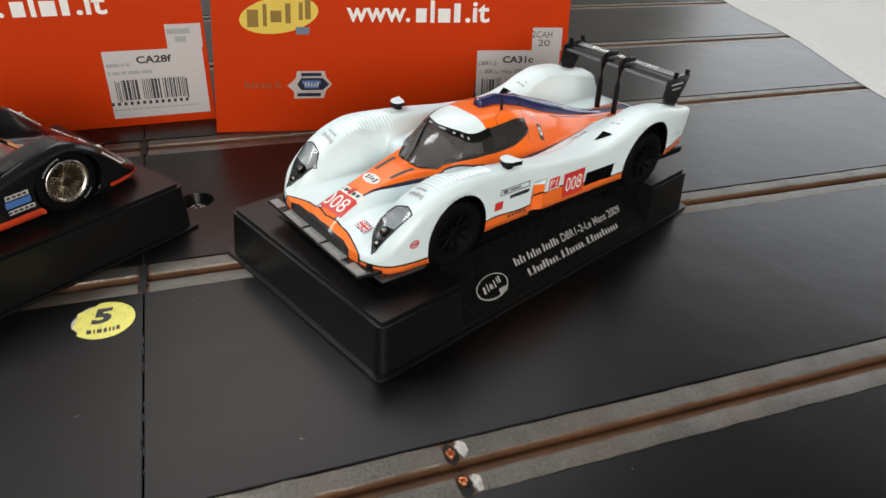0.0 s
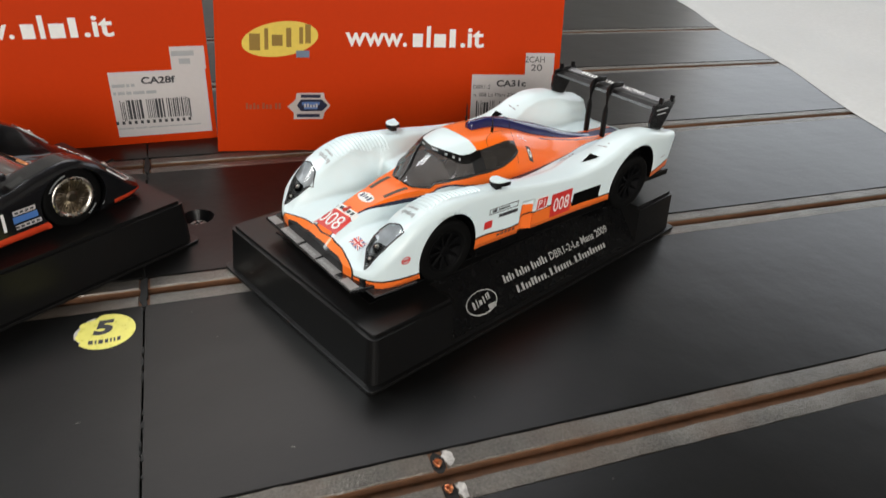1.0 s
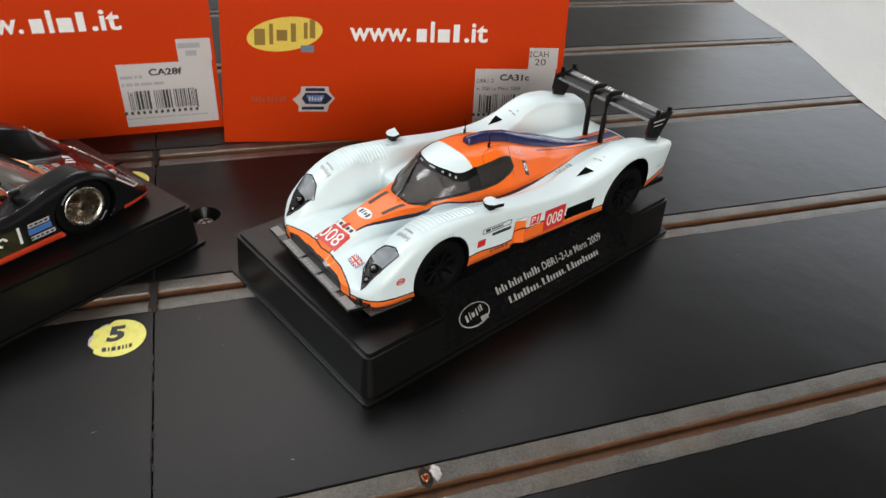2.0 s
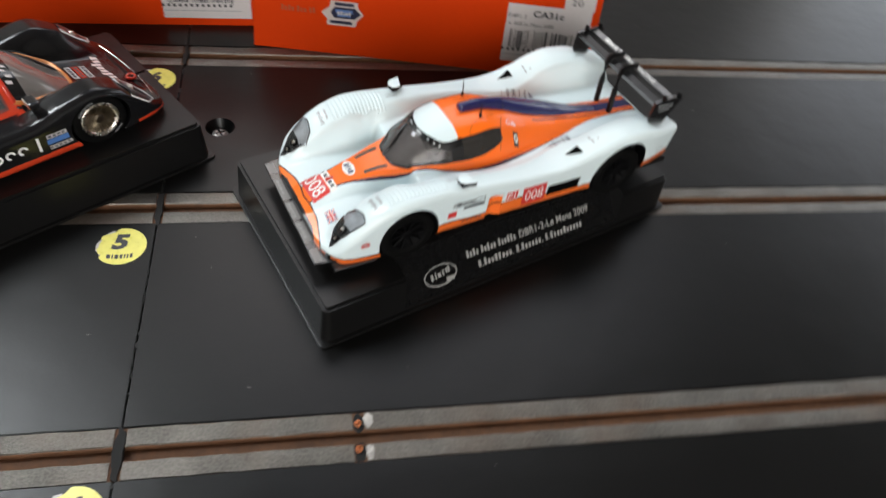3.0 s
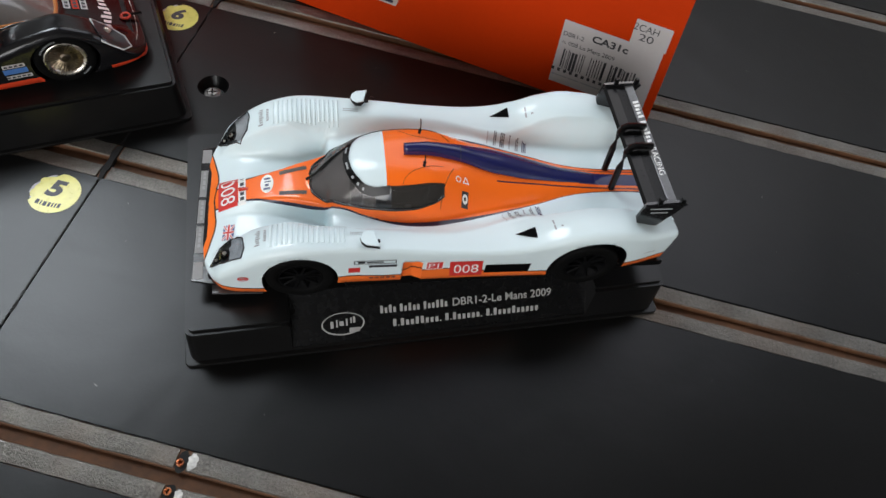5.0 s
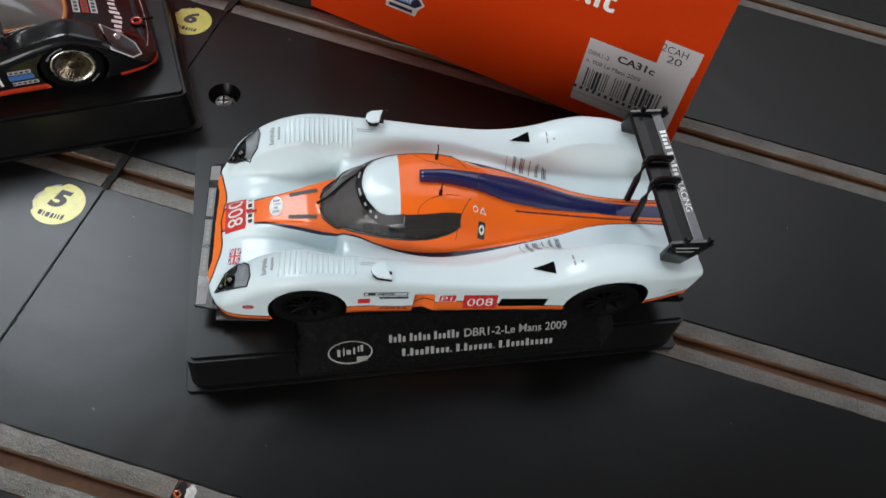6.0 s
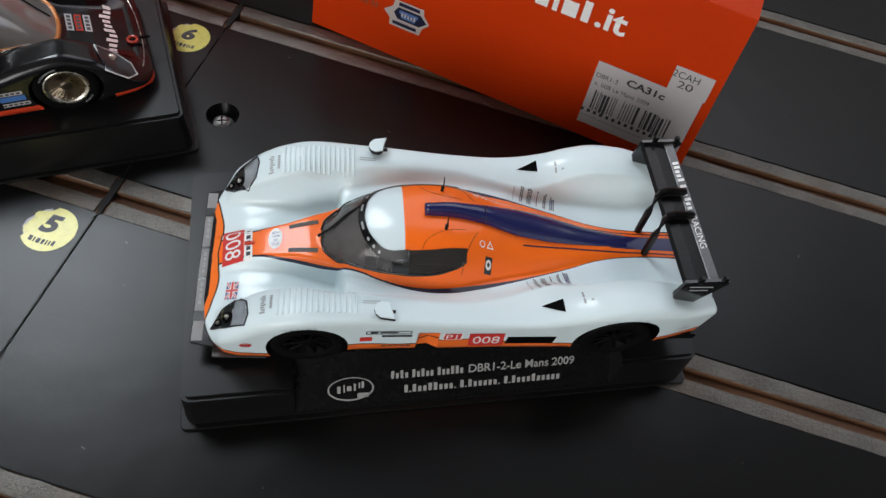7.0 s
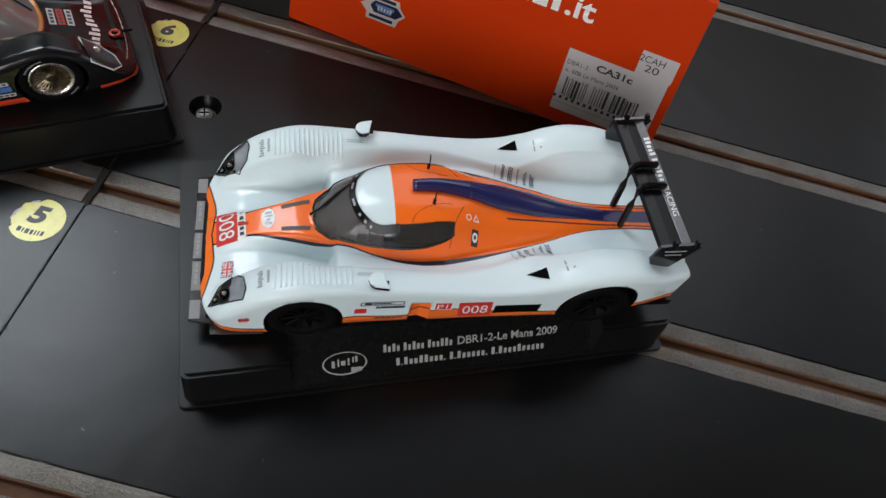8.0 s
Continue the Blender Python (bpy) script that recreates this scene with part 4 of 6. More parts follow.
def wheel(parent, x, y, z, r, w, side, rim_mat, spokes, label, tyre_mat=RUBBER, thin=0.05, mark=False):
    """Tyre with rounded shoulders, dished rim and spokes. side: -1 faces the near side."""
    wh = new("wheel")
    wh.empty_display_size = 0.01
    wh.parent = parent
    wh.location = (x * CM, y * CM, z * CM)
    tagged(wh, label)
    o = side * w / 2
    k = r * 0.64
    part("tyre", turned(((k, -o), (r * 0.94, -o), (r, -o * 0.8), (r, o * 0.8), (r * 0.97, o * 0.93), (r * 0.90, o), (k + 0.06, o * 0.98), (k, o * 0.9), (k, -o)), 56), tyre_mat, wh, smooth=True)
    part("rim", turned(((k, o * 0.92), (k * 0.97, o * 0.96), (k * 0.90, o * 0.86), (k * 0.86, o * 0.45), (k * 0.3, o * 0.35), (0.0, o * 0.35)), 48), rim_mat[0], wh, smooth=True)
    for i in range(spokes):
        bm = bmesh.new()
        a = 2 * math.pi * i / spokes
        for tw in ((0.0,) if thin > 0.04 else (-0.22, 0.22)):
            tube([(0.14 * math.cos(a), o * 0.72, 0.14 * math.sin(a)), (k * 0.6 * math.cos(a + tw * 0.6), o * 0.75, k * 0.6 * math.sin(a + tw * 0.6)), (k * 0.93 * math.cos(a + tw), o * 0.84, k * 0.93 * math.sin(a + tw))], thin, 5, bm)
        part("spoke", bm, rim_mat[1], wh)
    part("hub", turned(((0.19, o * 0.5), (0.19, o * 0.78), (0.12, o * 0.86), (0.0, o * 0.88)), 20), rim_mat[0], wh)
    if mark:
        part("rim_lip", turned(((k * 1.10, o * 0.93), (k * 1.08, o * 1.02), (k * 1.0, o * 1.03), (k * 0.90, o * 0.96), (k * 0.84, o * 0.80), (k * 0.82, o * 0.6)), 48), SILVER, wh, "bright polished lip", smooth=True)
        bm = bmesh.new()
        for a0, cnt in ((radians(30), 11), (radians(215), 6)):
            for i in range(cnt):
                a = a0 + i * 0.085 * (1)
                q = []
                for rr, da in ((0.78, 0), (0.78, 0.045), (0.84, 0.045), (0.84, 0)):
                    q.append(bm.verts.new((r * rr * math.cos(a + da), o * 1.0 + side * 0.004, r * rr * math.sin(a + da))))
                bm.faces.new(q)
        part("tyre_print", bm, GREY, wh, "small white print as bars")
    return wh


PILLAR = mat("matt_black_print", (0.0022, 0.0022, 0.0023), 0.75, spec=0.04, var=0.1, grain=400)
DARK_RIM = mat("dark_rim", (0.003, 0.003, 0.0033), 0.6, spec=0.06, var=0.2, grain=500)


LAMP = [(0.62, -2.40), (0.95, -2.02), (1.42, -1.86), (1.66, -2.10), (1.74, -2.55), (1.66, -2.84), (1.10, -2.68)]
LAMP_WELL = mat("lamp_well", (0.035, 0.038, 0.038), 0.3, var=0.4, grain=300, big=90)
REFLECTOR = mat("lamp_reflector", (0.58, 0.59, 0.61), 0.2, var=0.25, grain=300, big=90)


def within(outline, x, y):
    odd = False
    for (x0, y0), (x1, y1) in zip(outline, outline[1:] + outline[:1]):
        if (y0 > y) != (y1 > y) and x < x0 + (x1 - x0) * (y - y0) / (y1 - y0):
            odd = not odd
    return odd


SPLITTER_GREY = mat("splitter_grey", (0.22, 0.212, 0.208), 0.4, var=0.1, grain=400)


def pale_car():
    t = thing("model_car", CAR, "pale blue and orange racing model car on its stand", "model car", "model cars")
    xs = np.concatenate([np.linspace(0.33, 1.6, 34), np.linspace(1.65, 14.9, 215)])
    body = cut(loft_body(xs, cW, car_z, cSill, car_side),
               [arch(3.25, 2.86, 1.12, 1.36, s0, s1) for s0, s1 in ((-4, -2.1), (2.1, 4))]
               + [arch(12.2, 3.0, 1.28, 1.50, s0, s1) for s0, s1 in ((-4, -2.42), (2.42, 4))],
               plain=[prism([(6.28, q * 2.84), (6.60, q * 2.80), (6.90, q * 2.93), (6.90, q * 4.0), (6.28, q * 4.0)][::int(q)], 2.0, 3.72) for q in (-1, 1)])
    gone = []
    for f in body.faces:
        c = f.calc_center_median()
        if f.material_index == 0 and c.z > 3.7 and 3.66 < c.x < 7.58:
            g, u = float(cGlass(c.x)), (float(cBand(c.x)) if c.x > 4.78 else -1)
            if u + 0.05 < abs(c.y) < g - 0.05:
                gone.append(f)
        if f.material_index == 0 and c.x < 1.8 and 1.8 < abs(c.y) and f.normal.z > 0.05 and within(LAMP, 1.28 + (c.x - 1.28) / 0.94, -2.35 + (2.35 - abs(c.y)) / 0.94):
            gone.append(f)
    bmesh.ops.delete(body, geom=list(set(gone)), context="FACES")
    ob = part("body", body, [LIVERY, BLACK], t, "glossy pale blue shell with an orange spear")
    me = ob.data
    me.polygons.foreach_set("use_smooth", [len(q.vertices) == 4 and q.material_index == 0 for q in me.polygons])
    # cockpit
    tub = bmesh.new()
    g = []
    for i in range(24):
        x = 3.75 + 4.0 * i / 23
        r = []
        for j in range(13):
            y = (-1 + 2 * j / 12) * float(cGlass(x)) * 0.96
            r.append(tub.verts.new((x, y, 3.35 + 0.25 * abs(2 * j / 12 - 1) ** 2 - 0.12 * math.sin(x * 3))))
        g.append(r)
    for i in range(23):
        for j in range(12):
            tub.faces.new((g[i][j], g[i + 1][j], g[i + 1][j + 1], g[i][j + 1]))
    part("cockpit_tub", tub, COCKPIT_DARK, t, "dark cockpit floor")
    part("seat", box(6.0, 7.3, -0.75, 0.05, 3.45, 4.35, 0.2), BLACK, t, "dark bucket seat")
    part("dashboard", box(4.6, 5.2, -1.0, 1.0, 3.5, 4.12, 0.15), BLACK, t, "dark dashboard")
    shelf = bmesh.new()
    g = []
    for i in range(14):
        x = 3.68 + 1.14 * i / 13
        w = float(cGlass(x)) * 0.97
        g.append([shelf.verts.new((x, w * (2 * j / 20 - 1), float(car_z(x, w * (2 * j / 20 - 1))) - 0.16 - 0.12 * i / 13)) for j in range(21)])
    for i in range(13):
        for j in range(20):
            shelf.faces.new((g[i][j], g[i + 1][j], g[i + 1][j + 1], g[i][j + 1]))
    part("scuttle", face_up(shelf), INTERIOR, t, "grey moulding under the windscreen", smooth=True)
    # Added black sheet hides the pale underside of the roof.
    liner = bmesh.new()
    g = []
    for i in range(24):
        x = 4.84 + 2.76 * i / 23
        w = float(cBand(x)) * 0.98
        g.append([liner.verts.new((x, w * (2 * j / 16 - 1), float(car_z(x, w * (2 * j / 16 - 1))) - 0.07)) for j in range(17)])
    for i in range(23):
        for j in range(16):
            liner.faces.new((g[i][j], g[i + 1][j], g[i + 1][j + 1], g[i][j + 1]))
    part("roof_blackout", face_up(liner), BLACK, t, "black sheet added to keep the underside of the roof dark", smooth=True)
    wheel_rim = bmesh.new()
    tube([(5.45 + 0.05 * math.sin(a), -0.35 + 0.32 * math.cos(a), 4.15 + 0.28 * math.sin(a)) for a in [2 * math.pi * k / 20 for k in range(21)]], 0.05, 6, wheel_rim)
    part("steering_wheel", wheel_rim, BLACK, t)

    def pane(x0, x1, lo, hi, n, m, off):
        bm = bmesh.new()
        rows = []
        for i in range(n + 1):
            x = x0 + (x1 - x0) * i / n
            a, b = lo(x), hi(x)
            rows.append([bm.verts.new((x, a + (b - a) * j / m, float(car_z(x, a + (b - a) * j / m)) + off)) for j in range(m + 1)])
        for r0, r1 in zip(rows, rows[1:]):
            for j in range(m):
                bm.faces.new((r0[j], r1[j], r1[j + 1], r0[j + 1]))
        return bm
    G, U = (lambda x: float(cGlass(x))), (lambda x: float(cBand(x)))
    ws = pane(3.605, 4.78, lambda x: -G(x), G, 30, 30, 0.02)
    for s in (-1, 1):
        extra = pane(4.78, 5.92, lambda x: s * U(x), lambda x: s * G(x), 24, 14, 0.02)
        tmp = bpy.data.meshes.new("tmp")
        extra.to_mesh(tmp)
        extra.free()
        ws.from_mesh(tmp)
        bpy.data.meshes.remove(tmp)
    bmesh.ops.remove_doubles(ws, verts=ws.verts, dist=0.002)
    part("windscreen", face_up(ws), SMOKED_GLASS, t, "wrap-round smoked windscreen", smooth=True)
    for s in (-1, 1):
        part("side_window", face_up(pane(5.96, 7.62, lambda x: s * U(x), lambda x: s * G(x), 24, 12, 0.02)), DARK_GLASS, t, "dark smoked side window", smooth=True)
        part("window_seal", tube([(x, s * G(x), float(car_z(x, G(x))) + 0.015) for x in np.linspace(3.61, 7.62, 50)], 0.035, 6), BLACK_GLOSS, t, smooth=True)
        part("window_pillar", face_up(pane(5.55, 6.0, lambda x: s * (U(x) - 0.02), lambda x: s * G(x), 5, 10, 0.026)), BLACK_GLOSS, t, "black pillar", smooth=True)
    strip = bmesh.new()
    path_ = [(4.78, 0.0)] + [(x, U(x)) for x in np.linspace(4.80, 5.95, 26)]
    pts = [(x, -y) for x, y in path_[::-1]] + path_[1:]
    rows = []
    for x, y in pts:
        k = 1 + 0.16 / max(math.hypot(x - 5.9, y), 0.3)
        a, b = (x + 0.02, y * 0.985), (5.9 + (x - 5.9) * k, y * k)
        rows.append([strip.verts.new((q[0], q[1], float(car_z(*q)) + 0.032)) for q in (a, ((a[0] + b[0]) / 2, (a[1] + b[1]) / 2), b)])
    for r0, r1 in zip(rows, rows[1:]):
        for j in (0, 1):
            strip.faces.new((r0[j], r1[j], r1[j + 1], r0[j + 1]))
    part("sun_strip", strip, BLACK, t, "black strip over the windscreen", smooth=True)
    marks = bmesh.new()
    for f0 in (15, 18, 21, 24, 27, 30, 33):
        if f0 + 2 < len(pts):
            q = [pts[f0], pts[f0 + 1]]
            vs = []
            for (x, y), k in ((q[0], 1.05), (q[1], 1.05), (q[1], 1.10), (q[0], 1.10)):
                xx, yy = 5.9 + (x - 5.9) * k, y * k
                vs.append(marks.verts.new((xx, yy, float(car_z(xx, yy)) + 0.045)))
            marks.faces.new(vs)
    part("strip_print", marks, GREY, t, "small pale print on the strip")
    arm = [(3.52, -0.06), (3.8, 0.0), (4.3, 0.20), (4.72, 0.36)]
    part("wiper", tube([(x, y, float(car_z(x, y)) + 0.10) for x, y in arm], [0.05, 0.035, 0.03, 0.022], 6), BLACK, t)
    blade = [(3.95, -0.02), (4.4, 0.22), (4.85, 0.50)]
    part("wiper_blade", tube([(x, y, float(car_z(x, y)) + 0.06) for x, y in blade], 0.024, 5), BLACK, t)

    # roof air duct
    duct = bmesh.new()
    dx = [6.46, 6.5, 6.9, 7.5, 8.2, 8.9, 9.6, 10.2, 10.8, 11.6, 12.4, 13.0]
    dw = smooth_curve([(6.46, 0.17), (7.5, 0.22), (8.2, 0.28), (9.4, 0.44), (10.2, 0.44), (10.8, 0.40), (12.0, 0.30), (13.0, 0.25)])
    dh = smooth_curve([(6.46, 0.26), (7.5, 0.30), (8.5, 0.32), (9.5, 0.32), (10.5, 0.26), (11.6, 0.14), (13.0, 0.03)])
    rows = []
    for x in np.linspace(6.46, 13.0, 60):
        w, h = float(dw(x)), float(dh(x))
        base = float(car_z(x, 0.0))
        ring = []
        for k in range(13):
            a = math.pi * k / 12
            yy = 0.05 + w * math.copysign(abs(math.cos(a)) ** 0.7, math.cos(a))
            ring.append(duct.verts.new((x, yy, min(base, float(car_z(x, yy))) - 0.06 + (h + 0.06) * math.sin(a) ** 0.75)))
        rows.append(ring)
    for r0, r1 in zip(rows, rows[1:]):
        for k in range(12):
            duct.faces.new((r0[k], r0[k + 1], r1[k + 1], r1[k]))
    duct.faces.new(rows[0][::-1])
    part("roof_duct", duct, NAVY, t, "long glossy navy air duct", smooth=True)
    part("duct_joint", tube([(8.2, 0.05 + 0.29 * math.cos(a), float(car_z(8.2, 0)) + 0.33 * math.sin(a)) for a in np.linspace(0, math.pi, 14)], 0.014, 5), BLACK, t)

    # splitter with pale blocks, dive plates, floor
    part("splitter", prism([(0.02, -2.6), (0.02, 2.6), (0.75, 2.75), (0.75, -2.75)], 2.38, 2.47, 0.02), BLACK_GLOSS, t, "flat grey-black front splitter")
    for y0, y1 in ((-2.55, -1.95), (-1.62, -0.62), (-0.5, 0.42), (0.55, 1.65), (1.98, 2.55)):
        part("splitter_print", box(0.05, 0.34, y0, y1, 2.462, 2.482), SPLITTER_GREY, t, "grey printed block on the splitter")
        if y1 - y0 > 0.7:
            wb = word_bars(-(y1 - y0) / 2 + 0.06, 0, (0.16, 0.12, 0.2, 0.14), 0.09, 0.04)
            for v in wb.verts:
                v.co = (0.17 + v.co.y, (y0 + y1) / 2 - v.co.x, 2.487)
            part("splitter_print", wb, STAND_PRINT, t, "white print bars")
    part("floor_pan", prism([(0.5, -2.5), (2.0, -2.6), (4.4, -2.2), (4.6, -2.85), (11.0, -2.8), (11.4, -2.2), (14.6, -2.3), (14.6, 2.3), (11.4, 2.2), (11.0, 2.8), (4.6, 2.85), (4.4, 2.2), (2.0, 2.6), (0.5, 2.5)], 2.15, 2.60, 0.04), BLACK, t, "black floor pan")
    part("keel", box(2.0, 13.6, -0.9, 0.9, 1.80, 2.2, 0.05), BLACK, t, "black chassis keel on the stand")
    for s in (-1, 1):
        part("skid_plate", prism([(0.62, s * 2.95), (0.55, s * 1.7), (2.1, s * 1.7), (2.1, s * 3.0)][::s], 2.20, 2.26, 0.01), mat("clear_dark_skid", (0.05, 0.05, 0.052), 0.25), t, "dark skid plate")
        part("diffuser", box(13.3, 15.0, min(s * 0.5, s * 2.8), max(s * 0.5, s * 2.8), 2.55, 2.80, 0.05), BLACK, t, "black rear diffuser")
    part("tail_panel", box(14.86, 14.96, -2.4, 2.4, 2.75, 3.35, 0.03), BLACK, t, "black tail panel")

    # wheels
    for s, lab in ((-1, "black tyre on a dark spoked rim"), (1, "black tyre on a dark spoked rim")):
        wheel(t, 3.25, s * 2.54, 2.87, 1.04, 0.80, s, (DARK_RIM, DARK_RIM), 10, lab)
        wheel(t, 12.25, s * 2.60, 2.90, 1.07, 0.72, s, (DARK_RIM, DARK_RIM), 10, lab)

    # rear wing
    wing = bmesh.new()
    prof = [(13.42, 5.42), (13.5, 5.50), (13.8, 5.55), (14.15, 5.52), (14.15, 5.46), (13.8, 5.47), (13.5, 5.42)]
    a = [wing.verts.new((x, -2.46, z)) for x, z in prof]
    b = [wing.verts.new((x, 2.46, z)) for x, z in prof]
    wing.faces.new(a), wing.faces.new(b[::-1])
    for k in range(len(prof)):
        wing.faces.new((a[k], b[k], b[(k + 1) % len(prof)], a[(k + 1) % len(prof)]))
    bmesh.ops.recalc_face_normals(wing, faces=wing.faces)
    part("wing_plane", wing, BLACK, t, "dark grey wing blade")
    flap = prism([(14.15, -2.46), (14.40, -2.46), (14.40, 2.46), (14.15, 2.46)], 5.50, 5.56, 0.015)
    for v in flap.verts:
        v.co.z += (v.co.x - 14.18) * 0.30
    part("wing_flap", flap, mat("grey_carbon", (0.10, 0.10, 0.105), 0.35, coat=0.4, var=0.2, grain=800), t, "grey wing flap with white print")
    txt = letter_bars(-1.72, 0, (5, 6), 0.105, 0.17, 0.055)
    for v in txt.verts:
        v.co = (14.275 + v.co.y, -v.co.x, 5.608 + v.co.y * 0.30)
    part("flap_print", txt, WHITE, t, "white print bars")
    txt = lettering("RACING", 0.17)
    for v in txt.verts:
        v.co = (14.275 + v.co.y, -(v.co.x * 1.25 + 0.86), 5.608 + v.co.y * 0.30)
    part("flap_lettering", txt, WHITE, t, "white lettering")
    for s in (-1, 1):
        end = bmesh.new()
        q = [(13.32, 4.95), (13.40, 5.62), (13.95, 5.68), (14.55, 5.72), (14.72, 5.60), (14.45, 5.10), (14.05, 4.42), (13.55, 4.42)]
        for yy in (s * 2.46, s * 2.55):
            [end.verts.new((x, yy, z)) for x, z in q]
        end.verts.ensure_lookup_table()
        v = list(end.verts)
        end.faces.new(v[:8]), end.faces.new(v[8:][::-1])
        for k in range(8):
            end.faces.new((v[k], v[(k + 1) % 8], v[8 + (k + 1) % 8], v[8 + k]))
        bmesh.ops.recalc_face_normals(end, faces=end.faces)
        part("wing_endplate", end, BLACK_GLOSS, t, "black endplate")
        pb = bars([(13.95, 5.40, 0.7, 0.06), (13.95, 5.22, 0.55, 0.05)])
        for vv in pb.verts:
            vv.co = (vv.co.x, s * 2.558, vv.co.y)
        part("endplate_print", pb, GREY, t, "faint grey print")
        for dx0 in (13.75, 14.45):
            part("endplate_tab", box(dx0, dx0 + 0.12, min(s * 2.44, s * 2.58), max(s * 2.44, s * 2.58), 5.6, 5.85, 0.02), BLACK, t)
        y = 0.19 * 0.4 + s * 0.42
        st = tube([(13.56, y, 3.50), (13.53, y, 3.9), (13.48, y, 4.7), (13.45, y, 5.45), (13.50, y, 5.64), (13.62, y, 5.72), (13.86, y, 5.73), (14.22, y, 5.70)], 0.11, 8)
        for v in st.verts:
            v.co.y = y + max(-0.085, min(0.085, v.co.y - y))
        part("wing_strut", st, BLACK, t, "flat black gooseneck strut")

    # mirrors
    for s in (-1, 1):
        my = s * 2.78
        mz = float(car_z(5.25, my))
        mir = new("mirror")
        mir.parent = t
        mir.location = (5.28 * CM, my * CM, (mz + 0.02) * CM)
        mir.rotation_euler = (0, 0, 0)
        tagged(mir, "pale blue wing mirror on a black stalk")
        cap = [(0.28, 0.32), (0.20, 0.06), (0.14, -0.20), (-0.08, -0.25), (-0.22, -0.17), (-0.29, -0.02), (-0.25, 0.13), (-0.12, 0.25)]
        cap = [(x, s * y) for x, y in cap][::s]
        part("stalk", prism([(-0.16, -0.13), (0.08, -0.13), (0.08, 0.10), (-0.16, 0.10)], -0.08, 0.13, 0.02), BLACK, mir)
        part("arm", box(0.05, 0.30, -0.045, 0.045, 0.03, 0.10, 0.02), BLACK, mir)
        part("mirror_face", prism([(x * 0.96, y * 0.97) for x, y in cap], 0.11, 0.24, 0.012), BLACK, mir)
        part("shell", prism(cap, 0.235, 0.29, 0.02, [(x * 0.93, y * 0.93) for x, y in cap]), WHITE_PAINT, mir)

    # headlights: black well, lamps, clear cover
    for s in (-1, 1):
        out = LAMP
        well, cover = bmesh.new(), bmesh.new()
        for bm, off, k, deep in ((well, 0.012, 1.0, 0.17), (cover, 0.035, 1.01, 0.0)):
            c = (1.28, -2.35)
            rings = []
            for q in (1.0, 0.86, 0.72, 0.58, 0.44, 0.3, 0.15):
                dense = []
                for i in range(len(out)):
                    p0, p1 = out[i], out[(i + 1) % len(out)]
                    for w in (0, 0.25, 0.5, 0.75):
                        dense.append((p0[0] + (p1[0] - p0[0]) * w, p0[1] + (p1[1] - p0[1]) * w))
                rings.append([bm.verts.new((c[0] + (a - c[0]) * q * k, -s * (c[1] + (b - c[1]) * q * k), float(car_z(c[0] + (a - c[0]) * q * k, c[1] + (b - c[1]) * q * k)) + off - deep * (1 - q ** 3))) for a, b in dense])
            mid = bm.verts.new((c[0], -s * c[1], float(car_z(*c)) + off - deep))
            m = len(rings[0])
            for r0, r1 in zip(rings, rings[1:]):
                for i in range(m):
                    bm.faces.new((r0[i], r0[(i + 1) % m], r1[(i + 1) % m], r1[i]))
            for i in range(m):
                bm.faces.new((rings[-1][i], rings[-1][(i + 1) % m], mid))
            face_up(bm)
        for f in well.faces:
            f.material_index = int(f.calc_center_median().x < 1.26)
        hl = part("headlight", well, [REFLECTOR, LAMP_WELL], t, "headlight with a bright rear bowl under a clear cover", smooth=True)
        for x, y, r in ((0.90, -2.34, 0.12), (1.16, -2.32, 0.16)):
            lamp = bmesh.new()
            zz = float(car_z(x, y)) - 0.20
            tube([(x, -s * y, zz), (x - 0.05, -s * y, zz + 0.10), (x - 0.055, -s * y, zz + 0.11)], [r, r * 0.95, r * 0.7], 18, lamp)
            part("lamp", lamp, DARK_RIM, hl, smooth=False)
            lens = bmesh.new()
            bmesh.ops.create_uvsphere(lens, u_segments=12, v_segments=8, radius=r * 0.55, matrix=Matrix.Translation((x - 0.05, -s * y, zz + 0.08)))
            part("lens", lens, SILVER, hl, smooth=True)
        edge = [(a, -s * b, float(car_z(a, b)) + 0.014) for p0, p1 in zip(out, out[1:] + out[:1]) for w in (0, 0.25, 0.5, 0.75) for a, b in [(p0[0] + (p1[0] - p0[0]) * w, p0[1] + (p1[1] - p0[1]) * w)]]
        part("seal", tube(edge + edge[:1], 0.022, 6), DARK, hl, "dark line round the lamp")
        part("cover", cover, CLEAR_GLASS, hl, "clear lamp cover", smooth=True)

    # fender louvres
    for s in (-1, 1):
        part("louvre_panel", drape(grid(-1.16, 1.06, -0.48, 0.48, 20, 12), 3.60, s * 2.40, 0, 0.006), WHITE_PAINT, t, smooth=True)
        for k in range(15):
            x = 2.52 + 0.145 * k
            bm = bmesh.new()
            ys = np.linspace(s * 1.98, s * 2.80, 9)
            rows = []
            for y in ys:
                z = float(car_z(x, y))
                rows.append([bm.verts.new((x + dx_, y, z + dz)) for dx_, dz in ((-0.055, 0.0), (-0.012, 0.037), (0.022, 0.035), (0.036, 0.0))])
            for r0, r1 in zip(rows, rows[1:]):
                for j in range(3):
                    bm.faces.new((r0[j], r1[j], r1[j + 1], r0[j + 1]))
            bm.faces.new(rows[0]), bm.faces.new(rows[-1][::-1])
            part("louvre", bm, WHITE_PAINT, t)

